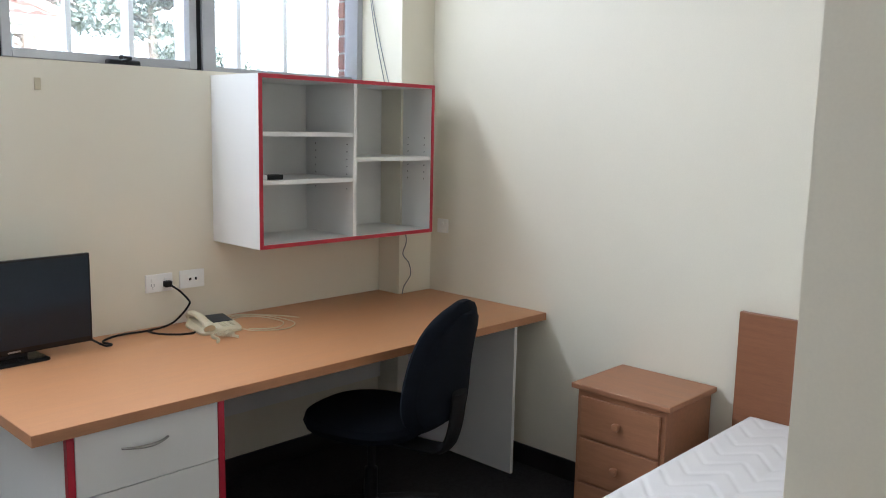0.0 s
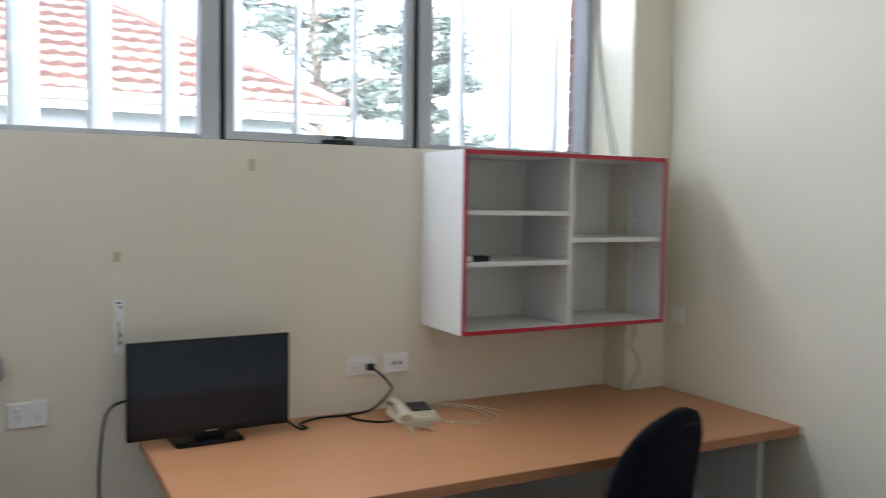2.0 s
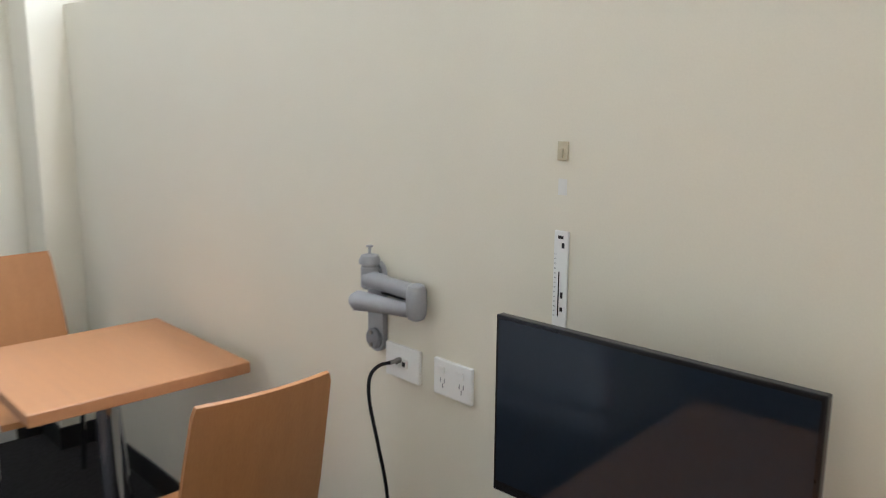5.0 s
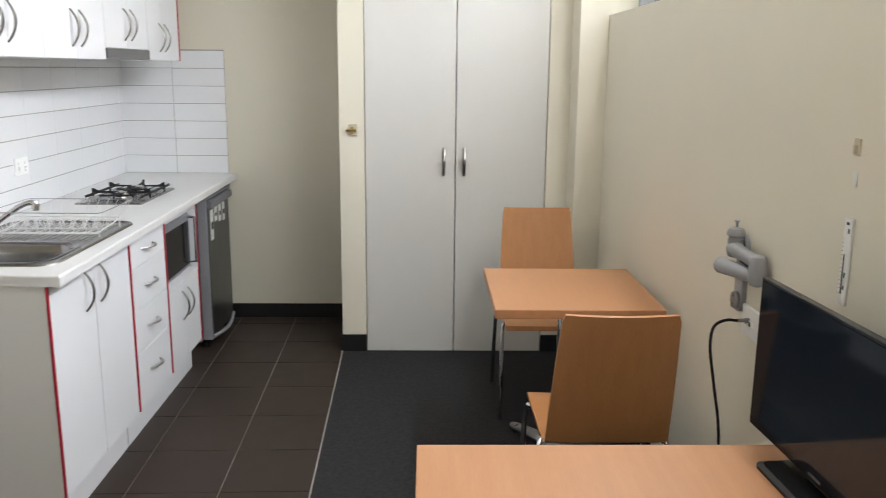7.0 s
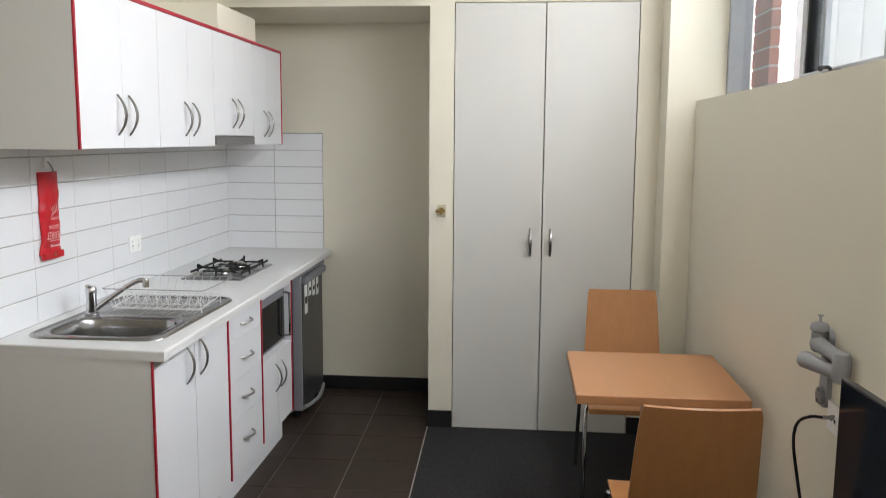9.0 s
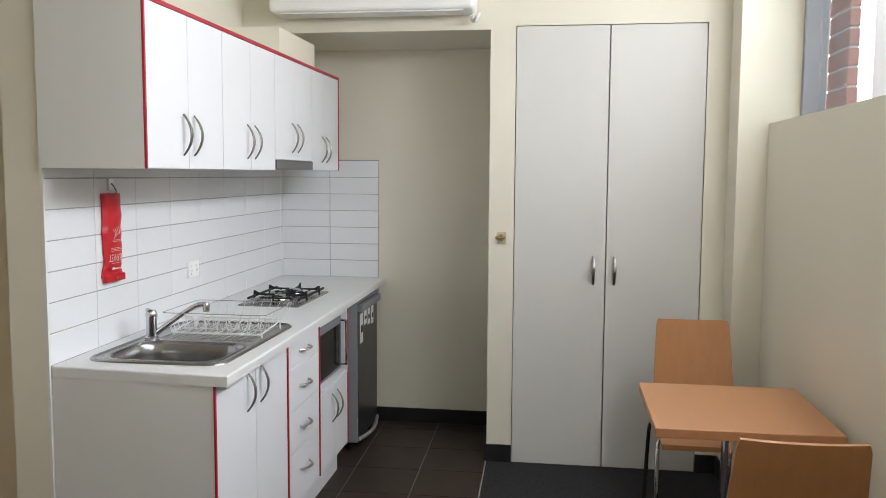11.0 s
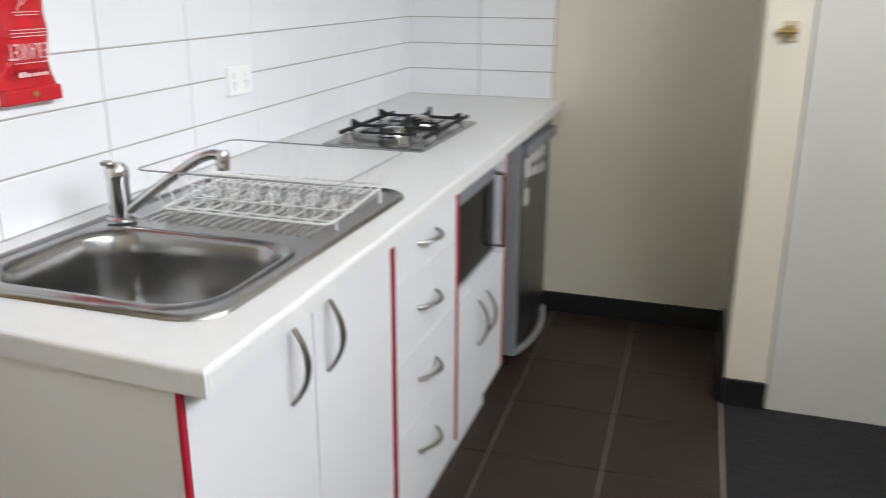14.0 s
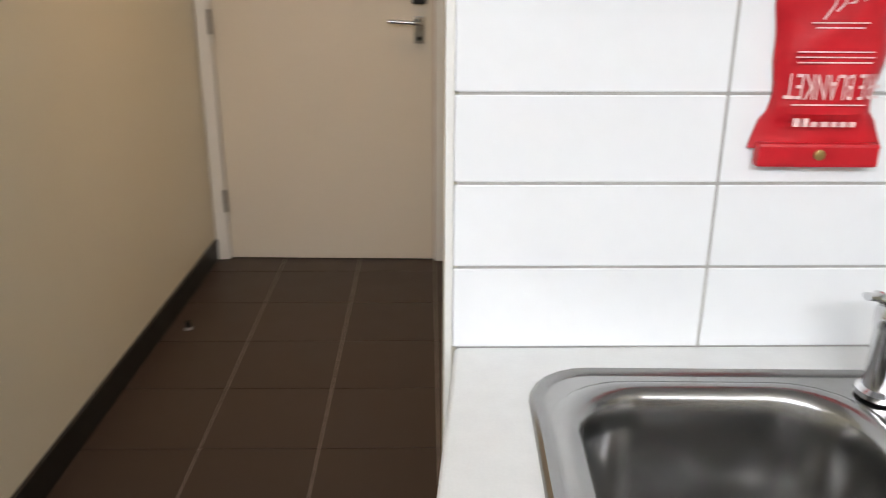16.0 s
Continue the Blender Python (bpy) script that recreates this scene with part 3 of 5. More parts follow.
# ---- wardrobe ----
wd = thing("wardrobe", (-0.3, -0.73, 0.0), "built-in wardrobe with two closed off-white doors", "wardrobe")
part("carcass", box(-0.56, -0.048, -1.204, -0.254, 0.0, 2.295), WHITELAM, wd)
for y0, y1, hy in ((-1.2020, -0.7333, -0.792), (-0.7277, -0.2570, -0.685)):
    dr = part("door", box(-0.0475, 0.003, y0, y1, 0.004, 2.292, 0.0015), WARDWHITE, wd, "tall off-white flush door")
    bow_handle(dr, (0.003, hy, 1.045), 0.072, (0, 0, 1), (1, 0, 0), r=0.0080)
la = thing("hook_latch", (0.0, -1.266, 1.208), "cream and brass latch on the nib wall", "latch")
part("plate", box(0.0, 0.010, -1.290, -1.245, 1.180, 1.238, 0.003), CREAM, la)
part("bolt", tube([(0.016, -1.300, 1.208), (0.016, -1.250, 1.208)], 0.007), BRASS, la, "worn brass bolt", smooth=True)
part("keeper", box(0.010, 0.022, -1.278, -1.262, 1.19, 1.226, 0.002), BRASS, la)

# ---- air conditioner over the recess ----
ac = thing("air_conditioner", (0.0, -1.93, 2.35), "white wall air conditioner high on the bulkhead", "air conditioner")
part("case", box(0.001, 0.20, -2.455, -1.405, 2.352, 2.635, 0.025, segments=3), PLASTIC, ac, smooth=True)
part("flap", box(0.06, 0.185, -2.40, -1.46, 2.344, 2.351, 0.002), PLASTIC, ac)
part("pipe", tube(curve([(0.05, -1.44, 2.34), (0.06, -1.42, 2.315), (0.10, -1.40, 2.32), (0.10, -1.385, 2.345)]), 0.012), PLASTIC, ac, smooth=True)

# ---- kitchen: base units, benchtop, sink ----
FRONT = -2.035
def base_body(name, x0, x1, label, top=0.863, end=None):
    t = thing(name, ((x0 + x1) / 2, -2.3, 0.0), label, "kitchen cabinet", "kitchen base units")
    part("body", box(x0 + 0.0005, (end or x1) - 0.0005, -2.609, FRONT - 0.019, 0.151, top), KITCHENDOOR, t)
    part("kickboard", box(x0 + 0.0005, x1 - 0.012, FRONT - 0.075, FRONT - 0.060, 0.0, 0.1505), KITCHENDOOR, t)
    return t


def rail(t, x, z0=0.152, z1=0.862):
    part("edge_strip", box(x - 0.0045, x + 0.0045, FRONT - 0.018, FRONT + 0.002, z0, z1, 0.0008), REDEDGE, t, "red edge strip")


b1 = base_body("sink_cabinet", 1.197, 1.900, "white two-door sink cabinet with red edge strips", 0.700, 1.860)
for x0, x1 in ((1.1976, 1.213), (1.845, 1.8594)):
    part("side", box(x0, x1, -2.609, FRONT - 0.019, 0.7005, 0.863), KITCHENDOOR, b1)
part("front_rail", box(1.2135, 1.8445, FRONT - 0.036, FRONT - 0.019, 0.7005, 0.863), KITCHENDOOR, b1)
for lo, hi, hx in ((1.206, 1.544, 1.50), (1.548, 1.890, 1.627)):
    d = part("door", box(lo, hi, FRONT - 0.018, FRONT, 0.153, 0.861, 0.0015), KITCHENDOOR, b1)
    bow_handle(d, (hx, FRONT, 0.775), 0.070, (0, 0, 1), (0, 1, 0))
part("edge_strip", box(1.893, 1.902, FRONT - 0.005, FRONT + 0.002, 0.0, 0.862, 0.0008), REDEDGE, b1, "red edge strip")
b = box(1.8905, 1.900, -2.609, FRONT - 0.0055, 0.0, 0.863)
for v in b.verts:
    v.co.x += 0.045 * (v.co.y - FRONT)
part("end_panel", b, WHITELAM, b1, "plain pale end panel")
b2 = base_body("drawer_cabinet", 0.756, 1.1965, "white four-drawer kitchen cabinet with bow handles")
zs = (0.153, 0.385, 0.562, 0.738, 0.861)
for z0, z1, hz in zip(zs, zs[1:], (0.288, 0.475, 0.65, 0.80)):
    d = part("drawer", box(0.765, 1.188, FRONT - 0.018, FRONT, z0 + 0.0012, z1 - 0.0012, 0.0015), KITCHENDOOR, b2)
    bow_handle(d, (0.985, FRONT, hz), 0.062, (1, 0, 0), (0, 1, 0))
rail(b2, 1.1895)
b3 = thing("microwave_cabinet", (0.5, -2.3, 0.0), "white cabinet with an open microwave niche over doors", "kitchen cabinet", "kitchen base units")
part("body", box(0.2505, 0.7555, -2.609, FRONT - 0.019, 0.151, 0.520), KITCHENDOOR, b3)
part("side", box(0.2505, 0.268, -2.609, FRONT - 0.001, 0.5205, 0.863), KITCHENDOOR, b3)
part("side", box(0.738, 0.7555, -2.609, FRONT - 0.019, 0.5205, 0.863), KITCHENDOOR, b3)
part("shelf", box(0.2685, 0.7375, -2.609, FRONT - 0.001, 0.5205, 0.538), KITCHENDOOR, b3)
part("top_strip", box(0.2685, 0.7375, FRONT - 0.10, FRONT - 0.001, 0.838, 0.863), KITCHENDOOR, b3)
part("kickboard", box(0.2505, 0.7555, FRONT - 0.075, FRONT - 0.060, 0.0, 0.1505), KITCHENDOOR, b3)
for lo, hi, hx in ((0.260, 0.501, 0.462), (0.505, 0.745, 0.548)):
    d = part("door", box(lo, hi, FRONT - 0.018, FRONT, 0.153, 0.519, 0.0015), KITCHENDOOR, b3)
    bow_handle(d, (hx, FRONT, 0.415), 0.070, (0, 0, 1), (0, 1, 0))
rail(b3, 0.750)
rail(b3, 0.2475)

mw = thing("microwave", (0.5, -2.25, 0.538), "black and silver microwave oven in the niche", "microwave oven")
part("case", box(0.285, 0.722, -2.48, -2.086, 0.548, 0.822, 0.004), GREYCAST, mw)
dr = part("door", box(0.287, 0.722, -2.085, -2.060, 0.550, 0.820, 0.007, segments=3), GREYCAST, mw, "grey metal door frame", smooth=True)
part("window", box(0.312, 0.716, -2.0599, -2.0575, 0.566, 0.783, 0.001), DARKGLASS, dr, "dark glass door window")
part("inner_frame", box(0.345, 0.352, -2.0574, -2.0560, 0.570, 0.780), BLACK, dr)
part("handle", tube(curve([(0.304, -2.060, 0.570), (0.304, -2.030, 0.575), (0.304, -2.028, 0.60), (0.304, -2.028, 0.77), (0.304, -2.030, 0.795), (0.304, -2.060, 0.80)]), 0.0062), CHROME, dr,
     "chrome bar handle", smooth=True)
for x in (0.31, 0.70):
    for y in (-2.42, -2.11):
        part("foot", lathe([(0.012, 0), (0.012, 0.010)], (x, y, 0.538), 10), RUBBER, mw)

fr = thing("bar_fridge", (-0.26, -2.3, 0.0), "dark steel bar fridge with grey sides and labels", "fridge")
FX0, FX1 = -0.505, -0.028
part("body", box(FX0, FX1, -2.60, -2.118, 0.035, 0.838, 0.008), FRIDGESIDE, fr, "grey fridge body")
part("gasket", box(FX0 + 0.008, FX1 - 0.008, -2.1175, -2.1085, 0.060, 0.828), RUBBER, fr)
fd = part("door", box(FX0, FX1, -2.108, -2.054, 0.050, 0.834, 0.008, segments=3), FRIDGESIDE, fr, "grey door shell")
skin = loft([[(x, -2.0538, z) for x, z in ((FX0 + 0.006, 0.058), (FX1 - 0.006, 0.058), (FX1 - 0.006, 0.828), (FX0 + 0.006, 0.828))],
             [(x, -2.050, z) for x, z in ((FX0 + 0.008, 0.060), (FX1 - 0.008, 0.060), (FX1 - 0.008, 0.826), (FX0 + 0.008, 0.826))]], cap=(True, True))
part("front_panel", skin, FRIDGEDOOR, fd, "dark brushed steel front")
part("grip", box(FX0 + 0.004, FX1 - 0.002, -2.056, -2.026, 0.782, 0.822, 0.008, segments=3), GREYCAST, fd, "moulded grey door grip")
part("bow_trim", tube(curve([(FX1 - 0.004, -2.050, 0.070), (-0.15, -2.030, 0.064), (-0.265, -2.022, 0.062), (-0.38, -2.030, 0.064), (FX0 + 0.004, -2.050, 0.070)]), 0.011), FRIDGESIDE, fd,
     "grey bowed foot trim", smooth=True)
for x0, x1, z0, z1 in ((-0.135, -0.075, 0.600, 0.765), (-0.225, -0.165, 0.690, 0.768), (-0.310, -0.255, 0.675, 0.768), (-0.395, -0.345, 0.665, 0.768)):
    st = part("energy_label", box(x0, x1, -2.0495, -2.0475, z0, z1, 0.0005), PLASTIC, fd, "white paper energy label")
    part("print", box(x0 + 0.008, x1 - 0.008, -2.0474, -2.0470, z0 + 0.35 * (z1 - z0), z0 + 0.6 * (z1 - z0)), BLACK, st)
for x in (-0.47, -0.07):
    for y in (-2.55, -2.10):
        part("foot", lathe([(0.02, 0), (0.02, 0.034)], (x, y, 0.0), 12), BLACK, fr)

# benchtop with the cut-out for the bowl
bt = thing("benchtop", (0.6, -2.3, 0.864), "pale laminate kitchen benchtop with a square edge", "benchtop")
HX0, HX1, HY0, HY1 = 1.420, 1.766, -2.522, -2.086
bm = bmesh.new()
o = [bm.verts.new((x, y, 0.900)) for x, y in ((WEST + 0.001, -2.678), (1.874, -2.609), (1.910, -1.990), (WEST + 0.001, -2.028))]
h = [bm.verts.new((x, y, 0.900)) for x, y in ((HX0, HY0), (HX1, HY0), (HX1, HY1), (HX0, HY1))]
ol = [bm.verts.new((v.co.x, v.co.y, 0.864)) for v in o]
hl = [bm.verts.new((v.co.x, v.co.y, 0.864)) for v in h]
for i in range(4):
    j = (i + 1) % 4
    bm.faces.new((o[i], o[j], h[j], h[i]))
    bm.faces.new((ol[i], ol[j], o[j], o[i]))
    bm.faces.new((hl[i], hl[j], h[j], h[i]))
    bm.faces.new((ol[i], ol[j], hl[j], hl[i]))
bmesh.ops.recalc_face_normals(bm, faces=bm.faces)
rim = [e for e in bm.edges if all(abs(v.co.z - 0.9) < 1e-5 and (v.co.y > -2.03 or v.co.x > 1.87) for v in e.verts)]
bmesh.ops.bevel(bm, geom=rim, offset=0.006, segments=3, profile=0.5, affect="EDGES")
part("top", bm, BENCH, bt)
band = [(WEST + 0.002, -2.0278), (1.904, -1.9899), (1.904, -1.9886), (WEST + 0.002, -2.0265)]
part("edge_band", slab(band, 0.866, 0.893), BENCH, bt, "pale laminate edge band")

sk = thing("sink", (1.42, -2.3, 0.900), "stainless steel sink with one bowl and drainer", "sink")
SX0, SX1, SY0, SY1 = 1.008, 1.794, -2.554, -2.058
bm = loft([rounded(SX0, SX1, SY0, SY1, 0.070, 0.9005), rounded(SX0 + 0.002, SX1 - 0.002, SY0 + 0.002, SY1 - 0.002, 0.069, 0.9050),
           rounded(SX0 + 0.006, SX1 - 0.006, SY0 + 0.006, SY1 - 0.006, 0.066, 0.9078),
           rounded(SX0 + 0.011, SX1 - 0.011, SY0 + 0.011, SY1 - 0.011, 0.062, 0.9070),
           rounded(SX0 + 0.017, SX1 - 0.017, SY0 + 0.017, SY1 - 0.017, 0.058, 0.9035),
           rounded(1.428, 1.7735, -2.526, -2.086, 0.090, 0.9033), rounded(1.432, 1.7680, -2.521, -2.091, 0.088, 0.9055),
           rounded(1.438, 1.7600, -2.515, -2.096, 0.085, 0.9062), rounded(1.444, 1.7520, -2.509, -2.102, 0.082, 0.9045),
           *[rounded(1.450 + d, 1.746 - d, -2.503 + d, -2.108 - d, max(0.080 - d * 0.5, 0.012), z)
             for d, z in ((0.0, 0.899), (0.003, 0.893), (0.007, 0.86), (0.012, 0.80), (0.016, 0.775), (0.022, 0.760), (0.032, 0.749), (0.045, 0.743),
                          (0.07, 0.741), (0.11, 0.7395), (0.14, 0.7385))]])
deck = part("bowl_and_drainer", bm, STEEL, sk, smooth=True)
for poly in deck.data.polygons:
    if abs(poly.normal.z) > 0.999 and poly.center.z > 0.0:
        poly.use_smooth = False
part("waste", lathe([(0.046, 0.0), (0.046, 0.003), (0.043, 0.005), (0.037, 0.004), (0.035, 0.002), (0.034, 0.0012)], (1.580, -2.325, 0.7390), 28), CHROME, sk, "chrome waste fitting", smooth=True)
part("strainer", lathe([(0.030, 0.0), (0.030, 0.0022), (0.022, 0.0030), (0.008, 0.0035), (0.007, 0.010), (0.004, 0.011)], (1.580, -2.325, 0.7402), 20), GREYCAST, sk, "dark strainer in the waste", smooth=True)
for i in range(17):
    y = -2.475 + i * 0.0225
    part("drainer_ridge", tube([(1.060, y, 0.9015), (1.070, y, 0.9026), (1.378, y, 0.9026), (1.390, y, 0.9015)], 0.0066, 10, flat=0.5), DRAINER, sk, smooth=True)

tp = thing("mixer_tap", (1.412, -2.497, 0.9065), "chrome single-lever sink mixer tap", "tap")
part("body", lathe([(0.027, 0), (0.027, 0.006), (0.021, 0.010), (0.020, 0.078), (0.022, 0.082), (0.022, 0.098), (0.014, 0.110)], (1.412, -2.497, 0.9065), 24),
     CHROME, tp, smooth=True)
part("spout", tube(curve([(1.410, -2.482, 0.926), (1.405, -2.450, 0.950), (1.390, -2.395, 0.992), (1.377, -2.345, 1.026), (1.370, -2.318, 1.036), (1.366, -2.300, 1.034)]),
                   [0.0105] * 8 + [0.0098] * 23, 12), CHROME, tp, smooth=True)
part("aerator", lathe([(0.0125, 0), (0.0130, 0.014), (0.0125, 0.030), (0.0090, 0.036)], (1.365, -2.298, 1.008), 16), CHROME, tp, smooth=True)
part("lever", tube(curve([(1.418, -2.500, 1.008), (1.432, -2.498, 1.019), (1.449, -2.494, 1.022)]), [0.014] * 4 + [0.011] * 4 + [0.007] * 5, 10, flat=0.6),
     CHROME, tp, smooth=True)

# dish rack
rk = thing("dish_rack", (1.27, -2.26, 0.907), "white wire dish rack standing on the drainer", "dish rack")
RX0, RX1, RY0, RY1 = 1.072, 1.405, -2.462, -2.050
BX0, BX1, BY0, BY1 = 1.098, 1.366, -2.446, -2.088
def rack_base(x):
    """The rack's floor is raised on the side away from the bowl."""
    return 0.937 if x < 1.215 else 0.937 - 0.015 * min(1.0, (x - 1.215) / 0.06)


part("top_rim", tube(rounded(RX0, RX1, RY0, RY1, 0.020, 1.005, 4), 0.0017, 6, closed=True), ARMGREY, rk, "bare grey rim wire", smooth=True)
part("base_rim", tube([(x, y, rack_base(x)) for x, y, z in rounded(BX0, BX1, BY0, BY1, 0.020, 0.0, 4)], 0.0024, 6, closed=True), WIRE, rk, smooth=True)
for i in range(11):
    s = (i + 0.5) / 11
    for e0, e1 in ((RX0, BX0), (RX1, BX1)):
        y0, y1 = RY0 + (RY1 - RY0) * s, BY0 + (BY1 - BY0) * s
        part("side_wire", tube([(e0, y0, 1.005), (e1, y1, rack_base(e1))], 0.0010, 5), WIRE, rk)
for i in range(8):
    s = (i + 0.5) / 8
    for e0, e1 in ((RY0, BY0), (RY1, BY1)):
        x0, x1 = RX0 + (RX1 - RX0) * s, BX0 + (BX1 - BX0) * s
        part("side_wire", tube([(x0, e0, 1.005), (x1, e1, rack_base(x1))], 0.0010, 5), WIRE, rk)
for i in range(16):
    y = BY0 + 0.014 + (BY1 - BY0 - 0.028) * i / 15
    lean = 0.007 if i % 2 else -0.007
    pts = [(BX0, y, 0.938), (1.190, y, 0.938), (1.204, y, 0.942), (1.212, y, 0.958), (1.221, y, 0.963), (1.229, y + lean * 0.4, 0.953), (1.238, y + lean, 0.930), (1.252, y + lean, 0.9225),
           (1.272, y, 0.926), (1.281, y - lean * 0.5, 0.950), (1.289, y - lean, 0.956), (1.297, y - lean, 0.948), (1.310, y, 0.926), (1.330, y + lean, 0.9225), (BX1, y + lean, 0.9225)]
    part("base_wire", tube(pts, 0.0014, 5), WIRE, rk, smooth=True)
for x, z in ((1.145, 0.9352), (1.221, 0.9605), (1.262, 0.9205), (1.338, 0.9205)):
    part("cross_wire", tube([(x, BY0, z), (x, BY1, z)], 0.0019, 5), WIRE, rk)
for x in (BX0 + 0.03, BX1 - 0.03):
    for y in (BY0, BY1):
        part("foot", tube([(x, y, rack_base(x)), (x, y, 0.9047)], 0.0032, 6), WIRE, rk)

# gas hob
hb = thing("gas_hob", (0.31, -2.345, 0.900), "two-burner stainless gas hob with black trivets", "gas hob")
part("plate", loft([rounded(0.045, 0.575, -2.495, -2.190, 0.012, 0.9003, 3), rounded(0.045, 0.575, -2.495, -2.190, 0.012, 0.905, 3),
                    rounded(0.052, 0.568, -2.488, -2.197, 0.010, 0.908, 3)]), STEEL, hb)
for cx, rr in ((0.385, 0.036), (0.165, 0.048)):
    c = (cx, -2.345, 0.908)
    bu = part("burner", lathe([(rr + 0.018, 0), (rr + 0.016, 0.004), (rr, 0.006), (rr, 0.016)], c, 24), CHROME, hb, smooth=True)
    part("cap", lathe([(rr * 0.92, 0.0165), (rr * 0.92, 0.022), (rr * 0.8, 0.025), (rr * 0.3, 0.027)], c, 24), CHROME, bu, smooth=True)
    for dx, dy in ((1, 0), (-1, 0), (0, 1), (0, -1)):
        far = 0.102 if dx else 0.134
        out, side_ = Vector((dx, dy, 0)), Vector((-dy, dx, 0)) * 0.0036
        at = Vector((cx, -2.345, 0))
        prof_ = ((0.026, 0.929), (far - 0.030, 0.928), (far - 0.008, 0.928), (far, 0.9085), (far + 0.006, 0.9085), (far + 0.004, 0.950), (far - 0.004, 0.950), (far - 0.026, 0.938), (0.030, 0.936))
        bm = loft([[at + out * r + Vector((0, 0, z)) - side_ for r, z in prof_], [at + out * r + Vector((0, 0, z)) + side_ for r, z in prof_]], cap=(True, True))
        part("trivet_arm", bm, IRON, hb, "black cast trivet fin")
    part("trivet_ring", tube([(cx + 0.094 * math.cos(q * math.pi / 2 + math.pi / 4), -2.345 + 0.112 * math.sin(q * math.pi / 2 + math.pi / 4), 0.924) for q in range(4)],
                             0.0040, 6, closed=True), IRON, hb, "black cast trivet frame")
for y in (-2.474, -2.216):
    part("trivet_bar", box(0.062, 0.488, y - 0.004, y + 0.004, 0.920, 0.931, 0.0015), IRON, hb, "black cast trivet bar")
for y in (-2.43, -2.26):
    part("knob", lathe([(0.019, 0), (0.019, 0.004), (0.015, 0.006), (0.013, 0.022), (0.010, 0.024)], (0.530, y, 0.908), 18), SATIN, hb, smooth=True)

# ---- kitchen: wall units ----
UF = -2.245
def wall_unit(x0, x1, z0, split, label, hz):
    t = thing("wall_cabinet", ((x0 + x1) / 2, -2.45, z0), label, "wall cabinet", "kitchen wall units")
    part("body", box(x0 + 0.0006, x1 - 0.0006, -2.609 - 0.027 * (1.876 - x1), UF - 0.019, z0, 2.083), KITCHENDOOR, t)
    for lo, hi, hx in ((x0 + 0.0015, split - 0.001, split - 0.042), (split + 0.001, x1 - 0.0015, split + 0.042)):
        d = part("door", box(lo, hi, UF - 0.018, UF, z0 + 0.0015, 2.070, 0.0015), KITCHENDOOR, t)
        bow_handle(d, (hx, UF, hz), 0.070, (0, 0, 1), (0, 1, 0))
    part("top_strip", box(x0 + 0.0006, x1 - 0.0006, UF - 0.018, UF + 0.004, 2.0715, 2.085, 0.001), REDEDGE, t, "red edge strip")
    return t


u1 = wall_unit(1.300, 1.8925, 1.548, 1.597, "white two-door wall cabinet with a red edge", 1.665)
part("edge_strip", box(1.8930, 1.9020, UF - 0.006, UF + 0.002, 1.548, 2.085, 0.001), REDEDGE, u1, "red edge strip")
part("end_panel", box(1.8930, 1.9020, -2.609, UF - 0.0065, 1.548, 2.085), WHITELAM, u1, "plain pale end panel")
wall_unit(0.7155, 1.2995, 1.548, 1.012, "white two-door wall cabinet with bow handles", 1.665)
u3 = wall_unit(0.1605, 0.715, 1.598, 0.437, "white wall cabinet over the range hood", 1.705)
u4 = wall_unit(-0.352, 0.160, 1.553, -0.060, "white two-door wall cabinet with a red edge", 1.665)
part("edge_strip", box(-0.360, -0.3525, UF - 0.018, UF + 0.004, 1.553, 2.085, 0.001), REDEDGE, u4, "red edge strip")
rh = thing("range_hood", (0.44, -2.4, 1.555), "slim grey slide-out range hood under a cabinet", "range hood")
part("case", box(0.163, 0.713, -2.60, UF - 0.02, 1.558, 1.5965), GREYCAST, rh)
part("front_strip", box(0.163, 0.713, UF - 0.0195, UF + 0.006, 1.556, 1.5965, 0.002), GREYHOOD, rh, "grey front strip")
dc = thing("duct_box", (0.28, -2.44, 2.085), "cream boxed duct on top of the wall cabinets", "duct box")
part("casing", box(0.001, 0.56, -2.645, -2.275, 2.0855, 2.215, 0.002), WALL, dc)

# ---- fire blanket, kitchen socket ----
fb = thing("fire_blanket", (1.48, -2.60, 1.30), "red vinyl fire blanket pouch hanging upside down", "fire blanket")
bm = bmesh.new()
grid = []
NX, NZ = 14, 30
for j in range(NZ + 1):
    z = 1.150 + (1.458 - 1.150) * j / NZ
    row = []
    for i in range(NX + 1):
        s = i / NX * 2 - 1
        neck = 0.0605 + 0.0012 * math.sin(j * 0.9) - 0.006 * math.exp(-((j - 6) / 3.0) ** 2)
        if j < 4:
            neck = 0.074 - 0.0035 * j
        x = 1.480 + s * neck + 0.002 * math.sin(j * 0.5)
        bulge = 0.020 * math.sqrt(max(0.0, 1 - s * s)) * (0.45 if j < 4 else 1.0) + 0.0010 * math.sin(j * 1.1 + s * 4)
        row.append((x, -2.6075 + 0.003 + bulge, z))
    grid.append(row)
vg = [[bm.verts.new(p) for p in row] for row in grid]
bg = [[bm.verts.new((p[0], -2.6078, p[2])) for p in row] for row in grid]
for j in range(NZ):
    for i in range(NX):
        bm.faces.new((vg[j][i], vg[j][i + 1], vg[j + 1][i + 1], vg[j + 1][i]))
        bm.faces.new((bg[j][i + 1], bg[j][i], bg[j + 1][i], bg[j + 1][i + 1]))
    bm.faces.new((vg[j][0], vg[j + 1][0], bg[j + 1][0], bg[j][0]))
    bm.faces.new((vg[j][NX], bg[j][NX], bg[j + 1][NX], vg[j + 1][NX]))
